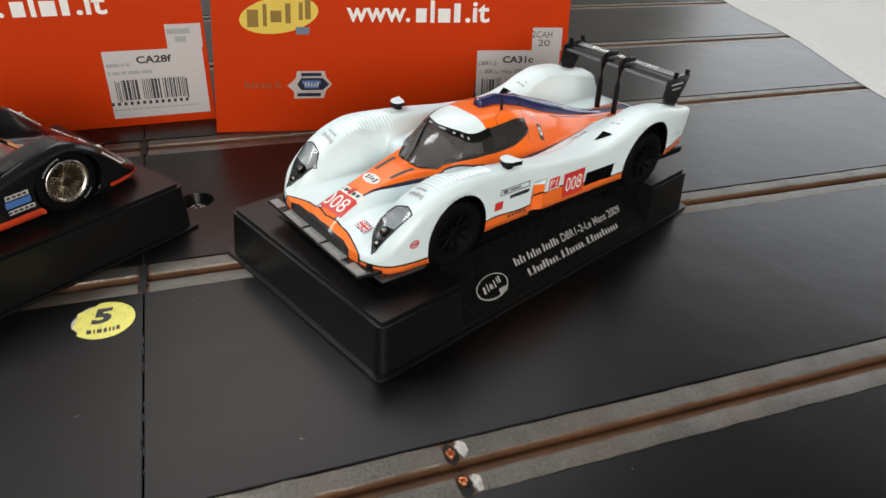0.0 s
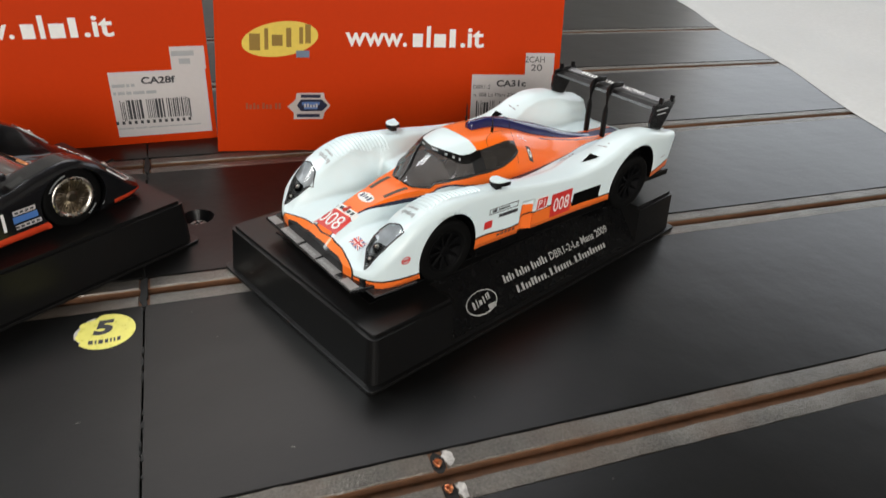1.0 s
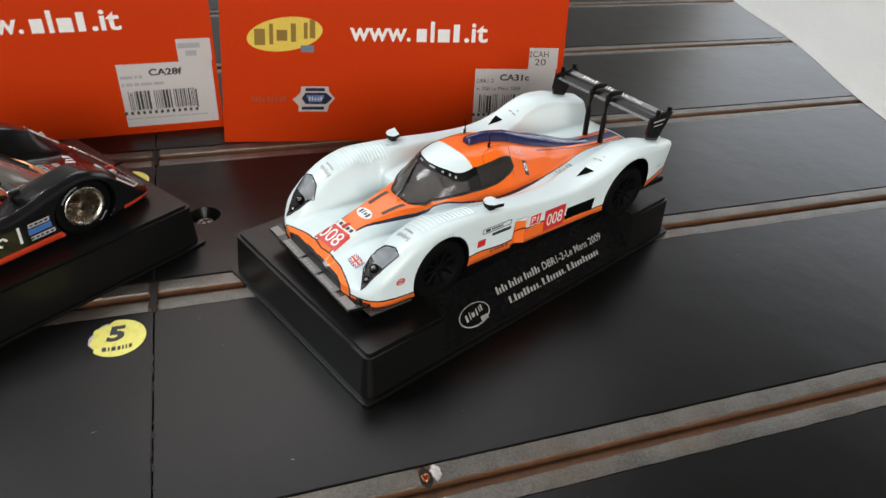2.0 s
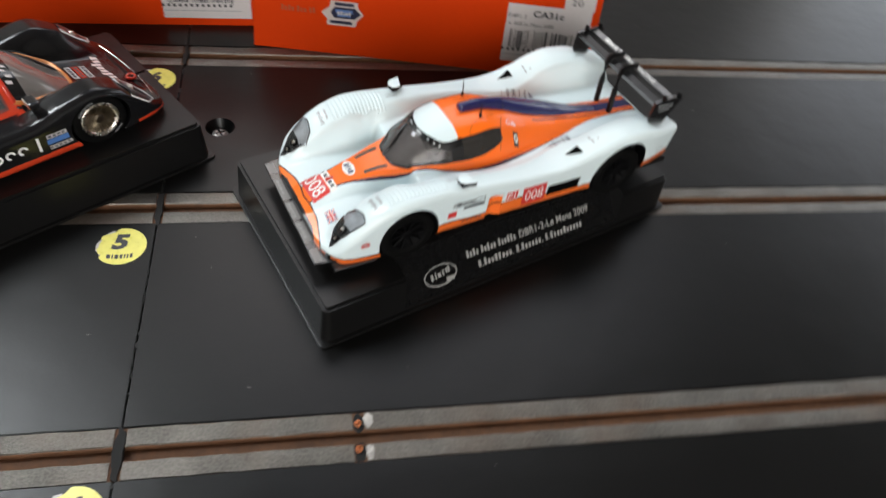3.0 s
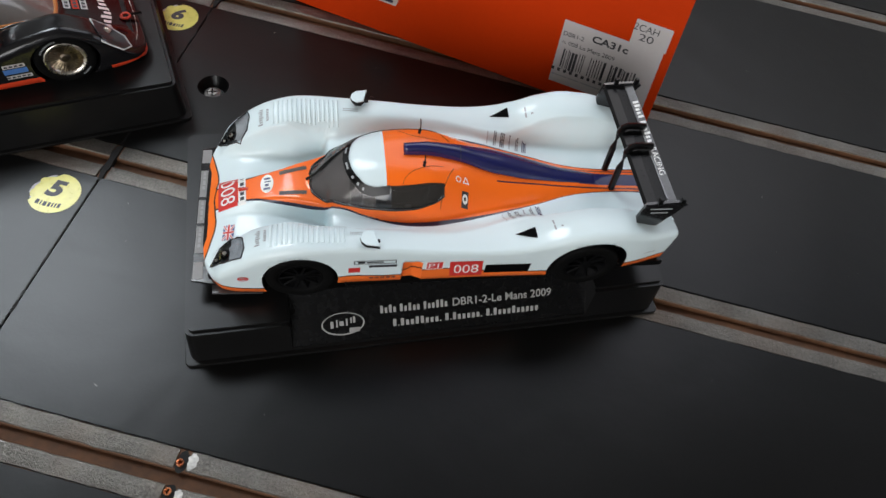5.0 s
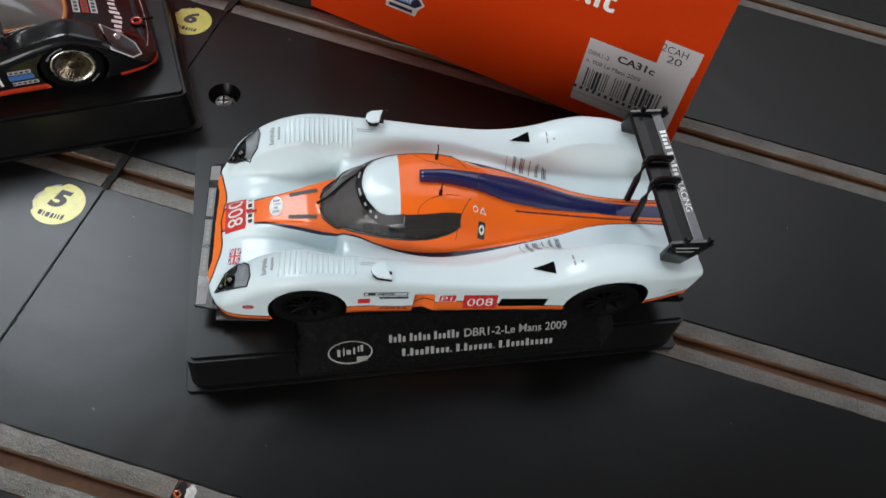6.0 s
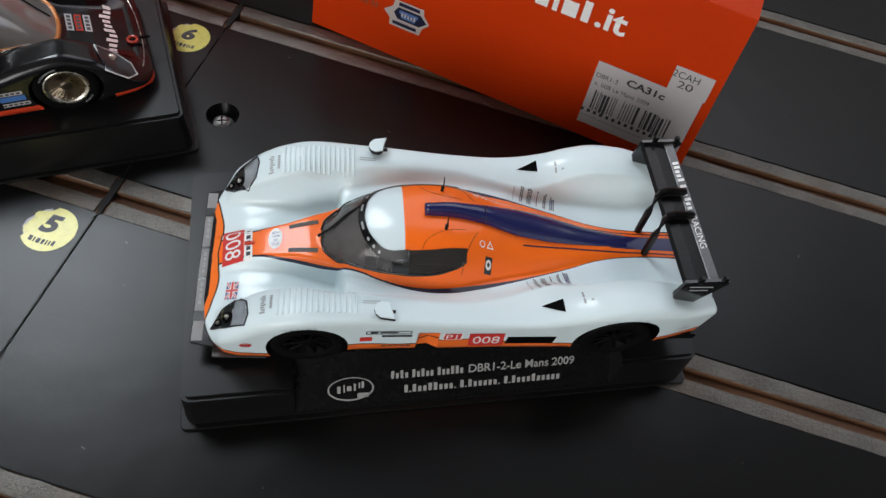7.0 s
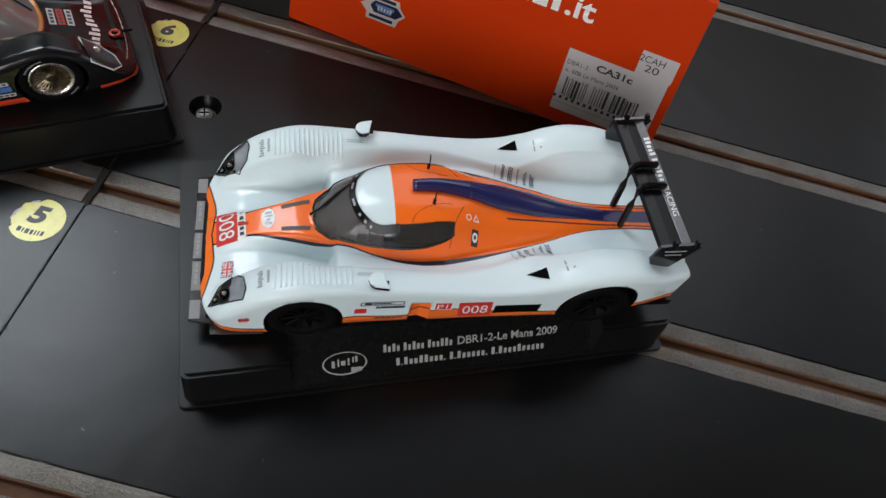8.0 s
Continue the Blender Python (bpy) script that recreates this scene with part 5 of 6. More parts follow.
    # vents
    for s in (-1, 1):
        tri = bmesh.new()
        g = []
        for i in range(25):
            f = i / 24
            x = 9.73 + 0.62 * f
            g.append([tri.verts.new((x, s * (2.45 + 0.05 * f + hw), float(car_z(x, 2.45 + 0.05 * f + hw)) + 0.02)) for hw in np.linspace(-0.21 * f - 0.005, 0.21 * f + 0.005, 13)])
        for r0, r1 in zip(g, g[1:]):
            for j in range(12):
                tri.faces.new((r0[j], r1[j], r1[j + 1], r0[j + 1]))
        part("fender_vent", tri, PILLAR, t, "black triangular vent")
        part("bonnet_vent", drape(grid(-0.42, 0.42, -0.07, 0.07, 8, 2), 3.10, s * 0.44, s * 7, 0.012), SMOKE, t, "dark bonnet slot")
        part("sill_intake", drape_side(grid(-0.72, 0.72, -0.26, 0.26, 16, 2), 9.58, 3.13, 0.012, s), PILLAR, t, "black side intake")

    # antennas
    for y, h, lean in ((-0.54, 0.55, 0.0), (0.80, 0.62, 0.02)):
        z = float(car_z(7.03, y))
        part("antenna", tube([(7.03, y, z - 0.02), (7.03, y, z + 0.14), (7.04, y, z + 0.16), (7.03 + lean * 0.5, y + 0.02, z + h * 0.7), (7.03 - lean, y + 0.1 * lean, z + h)], [0.06, 0.06, 0.025, 0.02, 0.014], 7), BLACK, t, "thin black aerial")

    # printed cards
    part("number_card", drape(grid(-0.31, 0.31, -0.62, 0.62, 8, 12), 1.07, 0.10, 3, 0.014), RED, t, "red number card")
    d = lettering("008", 0.46)
    bmesh.ops.subdivide_edges(d, edges=[e for e in d.edges if e.calc_length() > 0.2], cuts=2)
    for v in d.verts:
        v.co = (v.co.y, -v.co.x * 1.05, 0)
    part("card_number", drape(d, 1.07, 0.10, 3, 0.03), WHITE, t, "white figures")
    part("number_card", drape(grid(-0.12, 0.12, -0.62, 0.62, 3, 12), 1.52, 0.10, 3, 0.014), WHITE, t, "white strip with dark print")
    wb = bars([(0, -0.45 + 0.19 * k, 0.12, 0.13) for k in range(5)])
    part("card_print", drape(wb, 1.52, 0.12, 3, 0.022), DARK, t, "dark print bars")
    rd = bmesh.new()
    gg = [[rd.verts.new((0.20 * q * math.cos(2 * math.pi * k / 28), 0.36 * q * math.sin(2 * math.pi * k / 28), 0)) for k in range(28)] for q in (0.01, 0.5, 1.0)]
    for r0, r1 in zip(gg, gg[1:]):
        for k in range(28):
            rd.faces.new((r0[k], r0[(k + 1) % 28], r1[(k + 1) % 28], r1[k]))
    part("bonnet_badge", drape(rd, 2.30, 0.06, 0, 0.014), WHITE, t, "white oval badge with dark strokes")
    part("badge_print", drape(bars([(0, -0.2, 0.2, 0.09), (0, -0.06, 0.12, 0.09), (0.02, 0.07, 0.2, 0.05), (0, 0.19, 0.2, 0.08)]), 2.30, 0.06, 0, 0.024), NAVY, t, "navy strokes")
    # flag
    fx, fy = 1.12, -1.30
    part("flag", drape(grid(-0.17, 0.17, -0.27, 0.27, 6, 8), fx, fy, -4, 0.014), mat("flag_blue", (0.05, 0.06, 0.22), 0.4), t, "small blue flag with white and red crosses")
    for rot_len, wd, mm, off in ((1, 0.075, WHITE, 0.019), (-1, 0.075, WHITE, 0.019), (1, 0.03, RED, 0.023), (-1, 0.03, RED, 0.023)):
        bm = grid(-0.30, 0.30, -wd / 2, wd / 2, 10, 1)
        a = math.atan2(0.27 * rot_len, 0.17)
        for v in bm.verts:
            v.co = (v.co.x * math.cos(a) - v.co.y * math.sin(a), v.co.x * math.sin(a) + v.co.y * math.cos(a), 0)
        part("flag_cross", drape(bm, fx, fy, -4, off), mm, t)
    for gx, gy, mm, off in ((0.17, 0.055, WHITE, 0.027), (0.055, 0.27, WHITE, 0.027), (0.17, 0.032, RED, 0.032), (0.032, 0.27, RED, 0.032)):
        part("flag_cross", drape(grid(-gx, gx, -gy, gy, 6, 6), fx, fy, -4, off), mm, t)
    # sponsor bars on fenders, deck and doors
    for s in (-1, 1):
        part("fender_print", drape(bars([(0.02 * (k % 2), -0.30 + 0.075 * k, 0.10 + 0.05 * (k % 3 == 0), 0.042) for k in range(8)] + [(0.22, -0.20 + 0.065 * k, 0.075, 0.04) for k in range(7)]), 2.12, s * 2.35, 0, 0.014), GREY, t, "small grey print bars")
        for k, (mm, rows_) in enumerate(((GREY, 1), (DARK, 2), (DARK, 3), (DARK, 1), (DARK, 2), (NAVY, 3))):
            pr = bmesh.new()
            for r in range(rows_):
                yy = -0.20
                while yy < 0.18:
                    ln = (0.05, 0.08, 0.035, 0.06)[(k + r + int(yy * 40)) % 4]
                    bars([(0.055 * (r - (rows_ - 1) / 2), yy + ln / 2, 0.034, ln)], pr)
                    yy += ln + 0.018
            part("deck_print", drape(pr, 9.55 + 0.25 * k, s * (1.68 - 0.066 * k), -s * 10, 0.026), mm, t, "sponsor print as plain bars")
        part("deck_print", drape(bars([(0, -0.12, 0.05, 0.18), (0, 0.1, 0.05, 0.18), (0.2, -0.12, 0.06, 0.06)]), 10.9, s * 2.35, 0, 0.014), GREY, t, "small grey print bars")
        part("fender_print", drape(bars([(0, 0.035, 0.5, 0.02), (0, -0.035, 0.5, 0.02)]), 4.98, s * 2.45, 0, 0.014), GREY, t, "thin grey lines")
        ro = bmesh.new()
        g2 = [[ro.verts.new((0.09 * q * math.cos(2 * math.pi * k / 24), 0.09 * q * math.sin(2 * math.pi * k / 24), 0)) for k in range(24)] for q in (0.45, 0.8, 1.0)]
        for r0, r1 in zip(g2, g2[1:]):
            for k in range(24):
                ro.faces.new((r0[k], r0[(k + 1) % 24], r1[(k + 1) % 24], r1[k]))
        part("door_card", drape(grid(-0.11, 0.11, -0.15, 0.15, 4, 8), 8.30, s * 1.24, 0, 0.016), DARK, t, "black card with a white ring")
        part("door_ring", drape(ro, 8.30, s * 1.24, 0, 0.03), WHITE, t, "white ring")
        tr = bmesh.new()
        o3, i3 = [(0.0, 0.11), (-0.11, -0.08), (0.11, -0.08)], [(0.0, 0.06), (-0.065, -0.055), (0.065, -0.055)]
        a3, b3 = [tr.verts.new((x, y, 0)) for x, y in o3], [tr.verts.new((x, y, 0)) for x, y in i3]
        for k in range(3):
            tr.faces.new((a3[k], a3[(k + 1) % 3], b3[(k + 1) % 3], b3[k]))
        part("warning_triangle", drape(tr, 8.32, s * 0.84, 0, 0.02), WHITE, t, "white outlined triangle")
        cr = bmesh.new()
        g2 = [[cr.verts.new((0.085 * q * math.cos(2 * math.pi * k / 20), 0.085 * q * math.sin(2 * math.pi * k / 20), 0)) for k in range(20)] for q in (0.72, 1.0)]
        for k in range(20):
            cr.faces.new((g2[0][k], g2[0][(k + 1) % 20], g2[1][(k + 1) % 20], g2[1][k]))
        part("warning_circle", drape(cr, 8.08, s * 0.84, 0, 0.02), WHITE, t, "white outlined circle")
        # door line and panel gaps
        part("panel_gap", tube([(7.95 - 0.45 * math.sin(a) ** 2, s * (0.55 + 1.15 * (1 - math.cos(a))), float(car_z(7.95 - 0.45 * math.sin(a) ** 2, 0.55 + 1.15 * (1 - math.cos(a)))) + 0.0) for a in np.linspace(0, 1.4, 16)], 0.009, 5), BLACK, t)
        part("panel_gap", tube([(6.35 + 1.25 * (1 - math.cos(a)), s * (1.15 - 0.62 * math.sin(a)), float(car_z(6.35 + 1.25 * (1 - math.cos(a)), 1.15 - 0.62 * math.sin(a)))) for a in np.linspace(0, 1.57, 16)], 0.007, 5), BLACK, t)
        # side prints
        part("side_print", drape_side(bars([(-0.05, 0.24, 1.25, 0.03), (-0.05, 0.06, 1.25, 0.03), (-0.66, 0.15, 0.03, 0.2), (0.56, 0.15, 0.03, 0.2), (-0.45, 0.15, 0.2, 0.1), (-0.05, 0.15, 0.5, 0.06)]), 5.50, 3.66, 0.014, s), DARK, t, "framed dark print bars")
        part("side_print", drape_side(bars([(0, 0, 0.7, 0.13), (-0.42, 0, 0.12, 0.13)]), 5.75, 3.56, 0.014, s), DARK, t, "dark print bars")
        part("side_print", drape_side(grid(-0.17, 0.17, -0.14, 0.14, 2, 2), 4.84, 3.36, 0.014, s), RED, t, "small red card")
        part("side_print", drape_side(bars([(0.17 * k, 0, 0.12, 0.08) for k in range(-2, 3)]), 5.7, 2.84, 0.014, s), DARK, t, "dark print bars")
        part("number_card", drape_side(grid(-0.51, 0.51, -0.46, 0.46, 6, 8), 8.26, 3.20, 0.014, s, -0.10), RED, t, "red number card")
        d = lettering("008", 0.54)
        for v in d.verts:
            v.co.x *= 0.70
        part("card_number", drape_side(d, 8.26, 3.20, 0.026, s, -0.10), WHITE, t, "white figures")
        part("class_card", drape_side(grid(-0.28, 0.28, -0.24, 0.24, 3, 3), 7.25, 3.48, 0.014, s), WHITE, t, "white-edged class card")
        part("class_card", drape_side(grid(-0.24, 0.24, -0.20, 0.20, 3, 3), 7.25, 3.48, 0.020, s), RED, t, "red class card")
        part("card_number", drape_side(lettering("P1", 0.28), 7.25, 3.48, 0.03, s), WHITE, t, "white figures")
        rb = bmesh.new()
        g2 = [[rb.verts.new((0.16 * q * math.cos(2 * math.pi * k / 20), 0.13 * q * math.sin(2 * math.pi * k / 20), 0)) for k in range(20)] for q in (0.7, 1.0)]
        for k in range(20):
            rb.faces.new((g2[0][k], g2[0][(k + 1) % 20], g2[1][(k + 1) % 20], g2[1][k]))
        bars([(0, 0, 0.2, 0.07)], rb)
        part("round_badge", drape_side(rb, 1.62, 3.18, 0.014, s), RED, t, "small red ring badge")
        part("tail_print", drape_side(bars([(0, 0, 0.4, 0.05)]), 14.2, 3.55, 0.014, s), GREY, t, "thin grey print")
    part("tow_strap", box(1.42, 1.72, -0.03, 0.06, 3.46, 3.56, 0.02), BRIGHT_RED, t, "small red tow strap")
    part("tail_edge", tube([(14.9, y, float(car_z(14.9, y)) + 0.01) for y in np.linspace(-2.2, 2.2, 20)], 0.03, 6), WHITE_PAINT, t)
    return t


pale_car()

# ---- black car on the other stand: centimetres from its nose ----
CAR2 = pose(-0.01685, 0.1446, 0, 0, 0, 194.5)
bW = smooth_curve([(0.30, 2.1), (0.40, 2.42), (0.65, 2.68), (1.0, 2.84), (1.6, 2.96), (3, 3.04), (8, 3.0), (12, 3.05), (14.8, 2.8)])
bF = smooth_curve([(0.30, 2.25), (0.9, 2.6), (1.5, 3.2), (2.1, 3.72), (3.0, 4.08), (4.0, 3.92), (5.5, 3.55), (8, 3.5), (10.5, 3.9), (12, 4.1), (14.8, 3.8)])
bT = smooth_curve([(0.30, 2.25), (1.5, 2.55), (3, 2.95), (4, 3.1), (6, 3.3), (9, 3.5), (14.8, 3.4)])
bK = smooth_curve([(0.30, 2.2), (2.6, 2.85), (3.2, 3.3), (4.0, 4.0), (4.8, 4.55), (5.6, 4.85), (6.5, 4.92), (8, 4.7), (9.5, 4.2), (11, 3.75), (14.8, 3.4)])
bB = smooth_curve([(0.30, 0.5), (2.6, 0.9), (3.2, 1.45), (4.2, 1.85), (5.5, 2.0), (7, 1.95), (9, 1.6), (11, 1.2), (14.8, 0.8)])
bSill = smooth_curve([(0.30, 2.05), (1.8, 2.05), (4.2, 2.1), (11, 2.1), (14.8, 2.5)])


def black_z(x, y):
    x, y = np.asarray(x, float), np.abs(np.asarray(y, float))
    t = bT(x)
    fender = t + (bF(x) - t) * sstep((y - 1.05) / 1.0)
    dome = t + np.maximum(bK(x) - t, 0) * (1 - np.clip(y / bB(x), 0, 1) ** 3.2)
    z = smax(fender, dome, 0.12)
    r = 0.30
    e = np.clip(1 - (bW(x) - y) / r, 0, 1)
    return z - r * (1 - np.sqrt(np.clip(1 - e * e, 0, 1)))


def black_side(x, z):
    top = black_z(x, bW(x))
    return bW(x) - 0.08 * np.clip((top - z) / (top - bSill(x)), 0, 1)


def masked_paint(name, colour, layers):
    """Gloss paint with further colours where tests on (x, |y|, z) in cm hold: (axis, low, high) triples."""
    m = mat(name, colour, 0.2, coat=0.25, spec=0.3, var=0.03, grain=300, big=40)
    n, l = m.node_tree.nodes, m.node_tree.links
    p = n["Principled BSDF"]
    tc, sep = n.new("ShaderNodeTexCoord"), n.new("ShaderNodeSeparateXYZ")
    l.new(tc.outputs["Object"], sep.inputs[0])
    ab = n.new("ShaderNodeMath")
    ab.operation = "ABSOLUTE"
    l.new(sep.outputs[1], ab.inputs[0])
    axis = {"x": sep.outputs[0], "y": ab.outputs[0], "z": sep.outputs[2]}
    col = p.inputs["Base Color"].links[0].from_socket
    for rgb, tests in layers:
        fac = None
        for a, lo, hi in tests:
            for kind, lim in (("GREATER_THAN", lo), ("LESS_THAN", hi)):
                k = n.new("ShaderNodeMath")
                k.operation = kind
                l.new(axis[a], k.inputs[0])
                k.inputs[1].default_value = lim * CM
                if fac is None:
                    fac = k.outputs[0]
                else:
                    mu = n.new("ShaderNodeMath")
                    mu.operation = "MULTIPLY"
                    l.new(fac, mu.inputs[0]), l.new(k.outputs[0], mu.inputs[1])
                    fac = mu.outputs[0]
        mx = n.new("ShaderNodeMix")
        mx.data_type = "RGBA"
        l.new(fac, mx.inputs[0]), l.new(col, mx.inputs[6])
        mx.inputs[7].default_value = (*rgb, 1)
        col = mx.outputs[2]
    l.new(col, p.inputs["Base Color"])
    return m


BLACK_LIVERY = masked_paint("black_car_livery", (0.008, 0.008, 0.009), [
    ((0.016, 0.0012, 0.0025), (("x", 0.0, 1.95), ("y", -1, 1.75), ("z", 2.25, 9))),
    ((0.60, 0.055, 0.02), (("x", 0.0, 1.72), ("y", 1.5, 9), ("z", 0, 2.20))),
    ((0.60, 0.055, 0.02), (("x", 4.0, 11.2), ("y", 2.5, 9), ("z", 0, 2.34))),
    ((0.60, 0.05, 0.02), (("x", 5.15, 7.6), ("y", -1, 2.02), ("z", 3.55, 9))),
])
bGlass = smooth_curve([(2.92, 0.0), (2.95, 0.45), (3.1, 0.95), (3.5, 1.35), (4.2, 1.62), (5.0, 1.72), (5.3, 1.70)])
bSide = smooth_curve([(5.55, 1.80), (6.5, 1.86), (7.4, 1.75)])


def black_car():
    t = thing("model_car", CAR2, "glossy black racing model car with red-orange trim on its stand", "model car", "model cars")
    xs = np.concatenate([np.linspace(0.30, 1.6, 26), np.linspace(1.66, 14.8, 150)])
    body = cut(loft_body(xs, bW, black_z, bSill, black_side, across=54),
               [arch(3.09, 2.80, 1.12, 1.02, s0, s1) for s0, s1 in ((-4, -1.85), (1.85, 4))]
               + [arch(11.9, 2.9, 1.3, 1.25, s0, s1) for s0, s1 in ((-4, -1.85), (1.85, 4))])
    gone = []
    for f in body.faces:
        c = f.calc_center_median()
        if f.material_index == 0 and c.z > 2.9:
            if (3.0 < c.x < 5.26 and abs(c.y) < float(bGlass(c.x)) - 0.05) or (5.6 < c.x < 7.3 and 1.2 < abs(c.y) < float(bSide(c.x)) - 0.04 and c.z > 3.6):
                gone.append(f)
    bmesh.ops.delete(body, geom=gone, context="FACES")
    ob = part("body", body, [BLACK_LIVERY, BLACK], t, "glossy black shell")
    ob.data.polygons.foreach_set("use_smooth", [len(q.vertices) == 4 and q.material_index == 0 for q in ob.data.polygons])

    def rz(x, y, off=0.015):
        return (x, y, float(black_z(x, y)) + off)

    def lay(bm, cx, cy, turn=0.0, off=0.015):
        c, s = math.cos(radians(turn)), math.sin(radians(turn))
        for v in bm.verts:
            v.co = rz(cx + c * v.co.x - s * v.co.y, cy + s * v.co.x + c * v.co.y, off)
        return bm

    def lay_side(bm, x0, z0, side, off=0.012):
        for v in bm.verts:
            x, z = x0 - side * v.co.x, z0 + v.co.y
            v.co = (x, side * (float(black_side(x, z)) + off), z)
        return bm

    def pane(x0, x1, lo, hi, n, m, off):
        bm = bmesh.new()
        rows = []
        for i in range(n + 1):
            x = x0 + (x1 - x0) * i / n
            a, b = lo(x), hi(x)
            rows.append([bm.verts.new(rz(x, a + (b - a) * j / m, off)) for j in range(m + 1)])
        for r0, r1 in zip(rows, rows[1:]):
            for j in range(m):
                bm.faces.new((r0[j], r1[j], r1[j + 1], r0[j + 1]))
        return bm
    G = lambda x: float(bGlass(x))
    part("windscreen", face_up(pane(2.925, 5.3, lambda x: -G(x), G, 34, 34, 0.02)), mat("clear_windscreen_backing", (0.17, 0.155, 0.145), 0.12, coat=1.0, var=0.12, grain=120, big=60), t, "grey reflecting windscreen", smooth=True)
    rim = [rz(x, -G(x), 0.02) for x in np.linspace(5.3, 2.93, 40)] + [rz(x, G(x), 0.02) for x in np.linspace(2.93, 5.3, 40)]
    part("screen_surround", tube(rim, 0.085, 10), mat("gold_orange_trim", (0.62, 0.22, 0.06), 0.25, metal=0.3, coat=0.6), t, "glossy orange-gold windscreen surround", smooth=True)
    part("screen_seal", tube([(x, y * 1.05, float(black_z(x, y * 1.05)) + 0.01) for x, y, z in rim], 0.05, 6), BLACK_GLOSS, t, smooth=True)
    for s in (-1, 1):
        part("side_window", face_up(pane(5.55, 7.4, lambda x: s * 1.2, lambda x: s * float(bSide(x)), 16, 10, 0.018)), SMOKED_GLASS, t, "dark side window", smooth=True)
        part("screen_pillar", tube([rz(5.3, s * 1.72, 0.03), rz(5.35, s * 1.3, 0.03), rz(5.4, s * 0.7, 0.03), rz(5.42, 0, 0.03)], 0.09, 8), BRIGHT_RED, t, "red windscreen pillar", smooth=True)
        # headlight
        o = [(0.98, 2.10), (0.86, 2.58), (1.15, 2.84), (1.74, 2.94), (1.90, 1.98), (1.45, 1.92)]
        for nm, mm, off, q0 in (("headlight", mat("silver_lamp_bowl", (0.11, 0.11, 0.115), 0.3, var=0.25, grain=60, big=30), 0.03, 1.0), ("cover", CLEAR_GLASS, 0.07, 1.0)):
            bm = bmesh.new()
            c = (1.45, 2.3)
            dense = [(o[i][0] + (o[(i + 1) % 6][0] - o[i][0]) * w, o[i][1] + (o[(i + 1) % 6][1] - o[i][1]) * w) for i in range(6) for w in (0, 0.25, 0.5, 0.75)]
            rings = [[bm.verts.new(rz(c[0] + (a - c[0]) * q, s * (c[1] + (b - c[1]) * q), off)) for a, b in dense] for q in (1.0, 0.85, 0.7, 0.55, 0.4, 0.25, 0.1)]
            for r0, r1 in zip(rings, rings[1:]):
                for i in range(24):
                    bm.faces.new((r0[i], r0[(i + 1) % 24], r1[(i + 1) % 24], r1[i]))
            face_up(bm)
            if nm == "headlight":
                hl = part(nm, bm, mm, t, "large clear-covered headlight", smooth=True)
                bulb = bmesh.new()
                bmesh.ops.create_uvsphere(bulb, u_segments=14, v_segments=8, radius=0.16, matrix=Matrix.Translation(rz(1.5, s * 2.25, -0.02)))
                part("lamp", bulb, SILVER, hl, smooth=True)
            else:
                part(nm, bm, mm, hl, "clear lamp cover", smooth=True)
        part("headlight_edge", tube([rz(a, s * b, 0.05) for a, b in [o[i % 6] for i in range(7)]], 0.03, 5), WHITE, t, "bright edge of the lamp cover")
        wheel(t, 3.09, s * 2.45, 2.82, 1.02, 0.95, s, (RIM_BRONZE, GOLD), 26, "black tyre on a silver and gold mesh rim", mark=True, thin=0.025)
        wheel(t, 11.9, s * 2.40, 2.86, 1.06, 1.1, s, (RIM_BRONZE, GOLD), 26, "black tyre on a silver and gold mesh rim", mark=True, thin=0.025)
        # side print
        word = bmesh.new()
        for k in range(5):
            x = -0.85 + 0.42 * k
            ov = [word.verts.new((x + 0.17 * math.cos(a), 0.18 * math.sin(a), 0)) for a in [2 * math.pi * i / 18 for i in range(18)]]
            iv = [word.verts.new((x + 0.09 * math.cos(a), 0.10 * math.sin(a), 0)) for a in [2 * math.pi * i / 18 for i in range(18)]]
            for i in range(18 if k < 3 else 13):
                word.faces.new((ov[i], ov[(i + 1) % 18], iv[(i + 1) % 18], iv[i]))
        bars([(-0.28, -0.30, 0.08, 0.3)], word)
        part("side_script", lay_side(word, 6.75, 2.85, s), WHITE, t, "white rounded script strokes")
        part("side_number", lay_side(lettering("1", 0.62), 5.38, 2.85, s), WHITE, t, "white figure one")
        part("side_card", lay_side(grid(-0.38, 0.38, -0.10, 0.12, 4, 2), 4.72, 2.80, s), BLUE, t, "blue card")
        part("side_card", lay_side(bars([(0, 0.24, 0.7, 0.16), (0.05, -0.24, 0.8, 0.15)]), 4.72, 2.80, s, 0.016), LABEL_PAPER, t, "pale card with dark print")
        part("card_print", lay_side(bars([(-0.25 + 0.16 * k, 0.24, 0.11, 0.08) for k in range(4)] + [(-0.3 + 0.16 * k, -0.24, 0.11, 0.08) for k in range(5)]), 4.72, 2.80, s, 0.022), DARK, t, "dark print bars")
        vent = grid(-0.3, 0.3, -0.2, 0.2, 4, 4)
        part("fender_vent", lay(vent, 4.6, s * 2.6, 0, 0.014), BLACK_GLOSS, t, "glossy black vent")
        mir = new("mirror")
        mir.parent = t
        x, y = 4.95, s * 2.25
        mir.location = Vector(rz(x, y, 0)) * CM
        tagged(mir, "black mirror with a bright edge")
        part("stalk", box(-0.05, 0.05, -0.06, 0.06, -0.05, 0.28, 0.02), BLACK, mir)
        part("shell", box(-0.22, 0.14, -0.30, 0.30, 0.26, 0.52, 0.08), BLACK_GLOSS, mir)
        part("mirror_face", box(0.13, 0.16, -0.25, 0.25, 0.30, 0.48, 0.01), SILVER, mir)
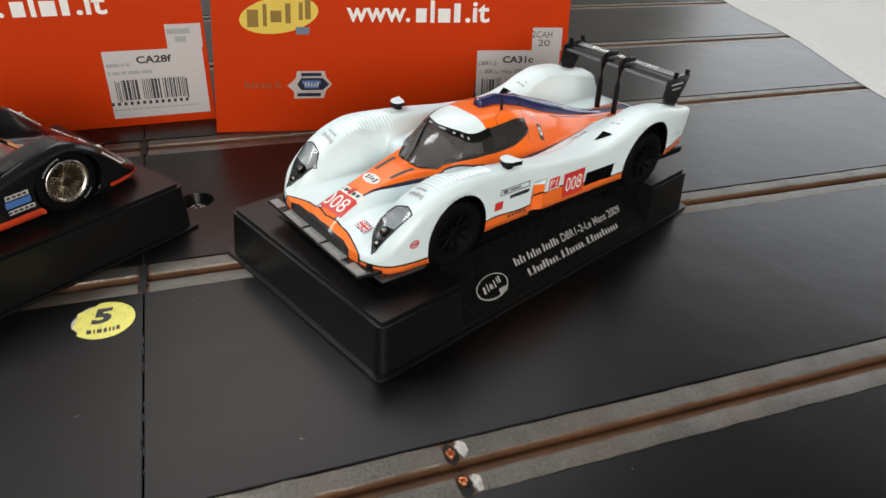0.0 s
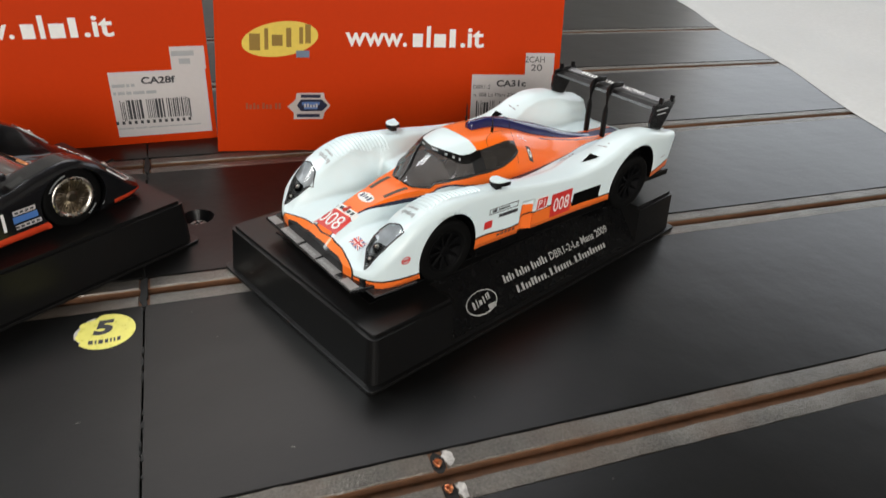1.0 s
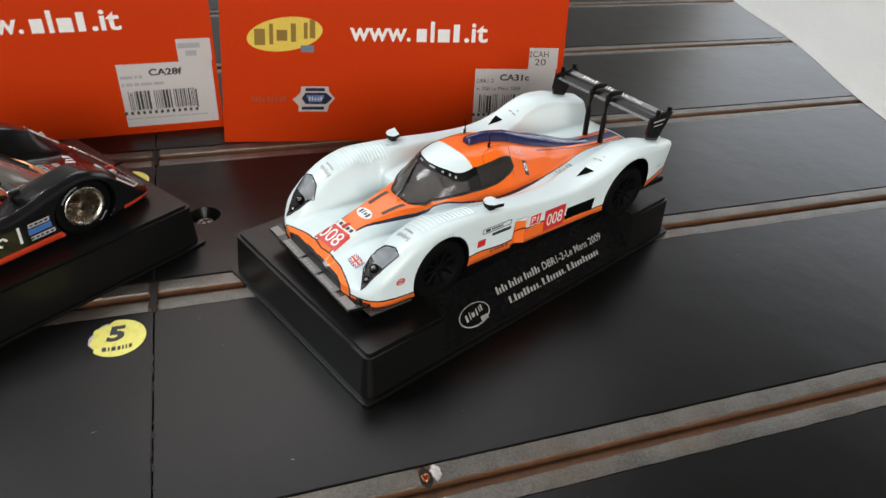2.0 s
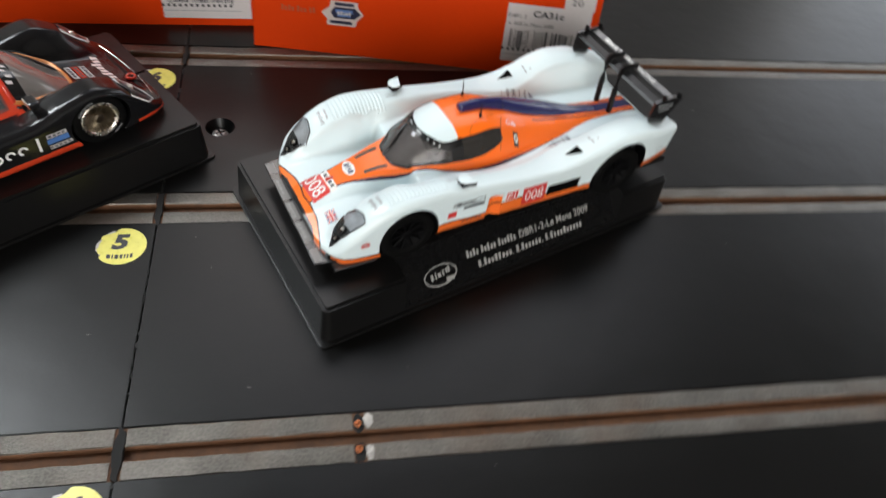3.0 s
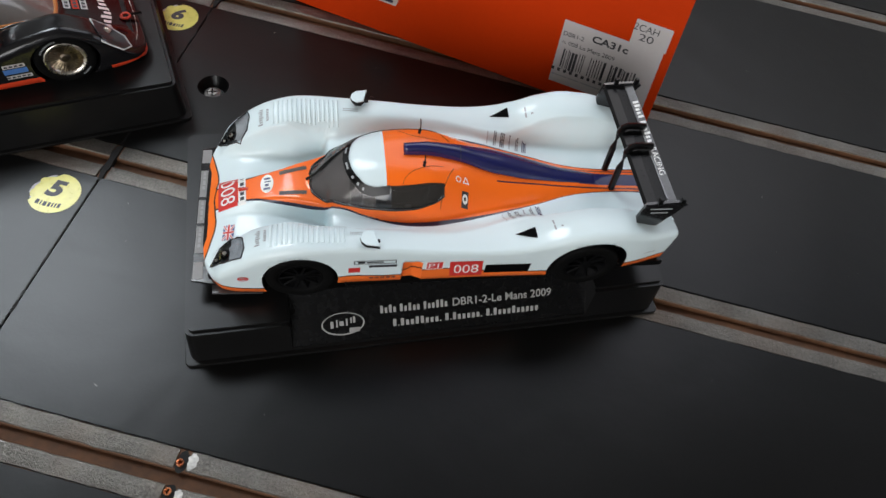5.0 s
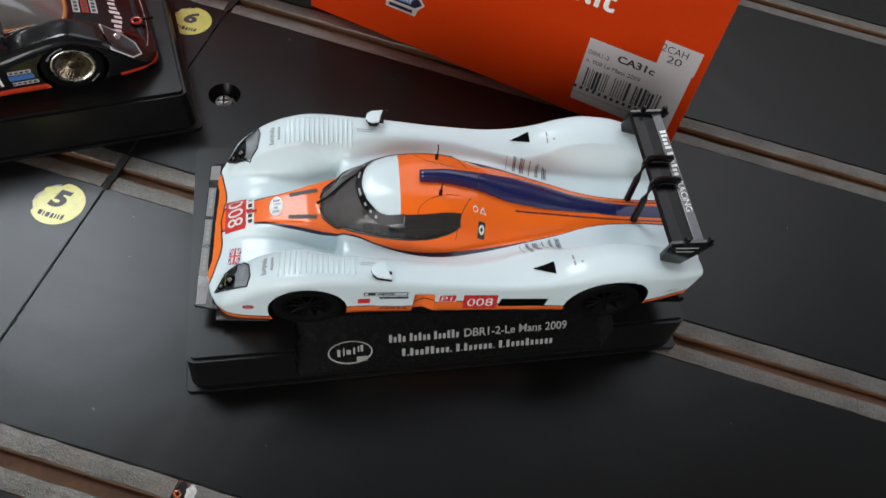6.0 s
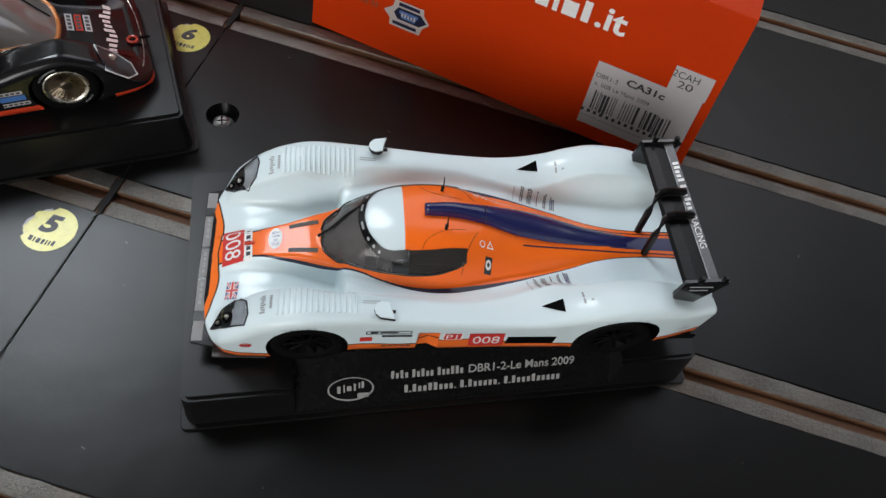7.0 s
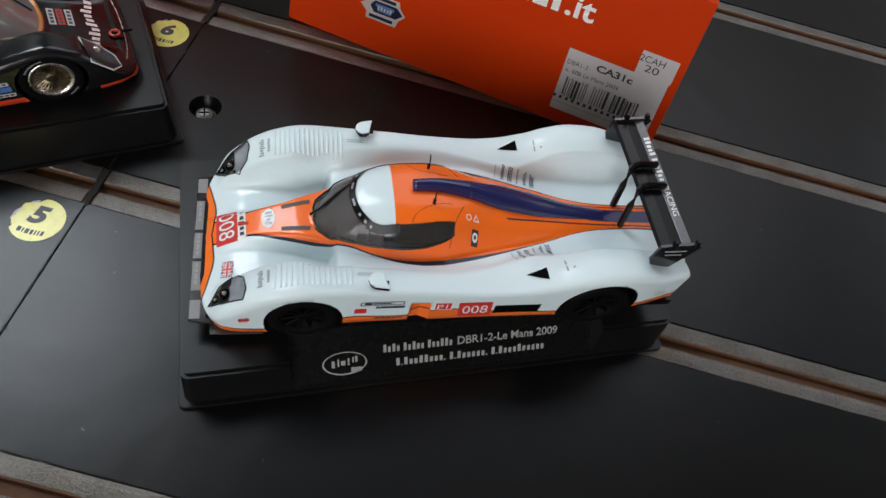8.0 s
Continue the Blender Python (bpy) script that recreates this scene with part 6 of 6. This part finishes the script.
    # script over the bonnet
    word = rhythm_bars(-1.55, 1.30, 0, "|--|-|--|--", 0.34)
    for v in word.verts:
        v.co = (v.co.y + 0.06 * math.sin(v.co.x * 4), -v.co.x - 0.25 * v.co.y, 0)
    part("bonnet_script", lay(word, 1.42, 0.0, 0, 0.016), mat("pink_white_print", (0.75, 0.60, 0.58), 0.4), t, "pale pink script strokes across the bonnet")
    for k, (mm, w) in enumerate(((LABEL_PAPER, 0.28), (BRIGHT_RED, 0.10), (LABEL_PAPER, 0.14))):
        part("bonnet_card", lay(grid(-0.11, 0.11, -0.45, 0.45, 3, 8), 2.60 - 0.28 * k, -0.22, 0, 0.016), mm, t, "small pale sponsor card")
        part("card_print", lay(bars([(0, -0.3 + 0.2 * j, 0.12, 0.14) for j in range(4)]), 2.60 - 0.28 * k, -0.22, 0, 0.024), DARK, t, "dark print bars")
    ring = tube([(0.72 + 0.16 * math.cos(a), 0.66 + 0.16 * math.sin(a), float(black_z(0.72, 0.66)) + 0.10) for a in [2 * math.pi * i / 20 for i in range(21)]], 0.06, 7)
    part("tow_ring", ring, BRIGHT_RED, t, "bright red towing ring", smooth=True)
    part("nose_pin", tube([(0.72, 0.66, 2.45), (0.45, 0.64, 2.50), (0.12, 0.62, 2.5)], 0.06, 7), BLACK, t, "black pin at the nose")
    part("nose_edge", tube([rz(0.40 + 0.035 * abs(y) ** 2.5, y, 0.012) for y in np.linspace(-2.1, 2.1, 24)], 0.016, 5), SILVER, t, "thin pale nose line")
    part("sun_strip", pane(4.82, 5.31, lambda x: -G(x) + 0.02, lambda x: G(x) - 0.02, 8, 30, 0.03), BLACK_GLOSS, t, "black strip over the windscreen", smooth=True)
    part("strip_script", lay(bars([(0.05 * (-1) ** k, -1.25 + 0.21 * k, 0.20, 0.10) for k in range(13)]), 5.06, 0, 0, 0.042), mat("pale_script", (0.6, 0.55, 0.55), 0.4), t, "pale script strokes on the strip")
    part("wiper", tube([rz(3.1, -0.2, 0.05), rz(3.8, -0.5, 0.06), rz(4.6, -1.0, 0.06)], 0.03, 6), BLACK, t)
    part("floor_pan", box(0.6, 14.0, -1.9, 1.9, 1.80, 2.4, 0.06), BLACK, t, "black floor pan on the stand")
    wing = box(13.9, 15.0, -2.7, 2.7, 4.7, 4.8, 0.03)
    part("rear_wing", wing, BLACK_GLOSS, t, "flat black rear wing")
    for s in (-1, 1):
        part("wing_endplate", box(13.4, 15.1, min(s * 2.7, s * 2.8), max(s * 2.7, s * 2.8), 3.4, 5.0, 0.03), BLACK_GLOSS, t, "black endplate")
    return t


black_car()
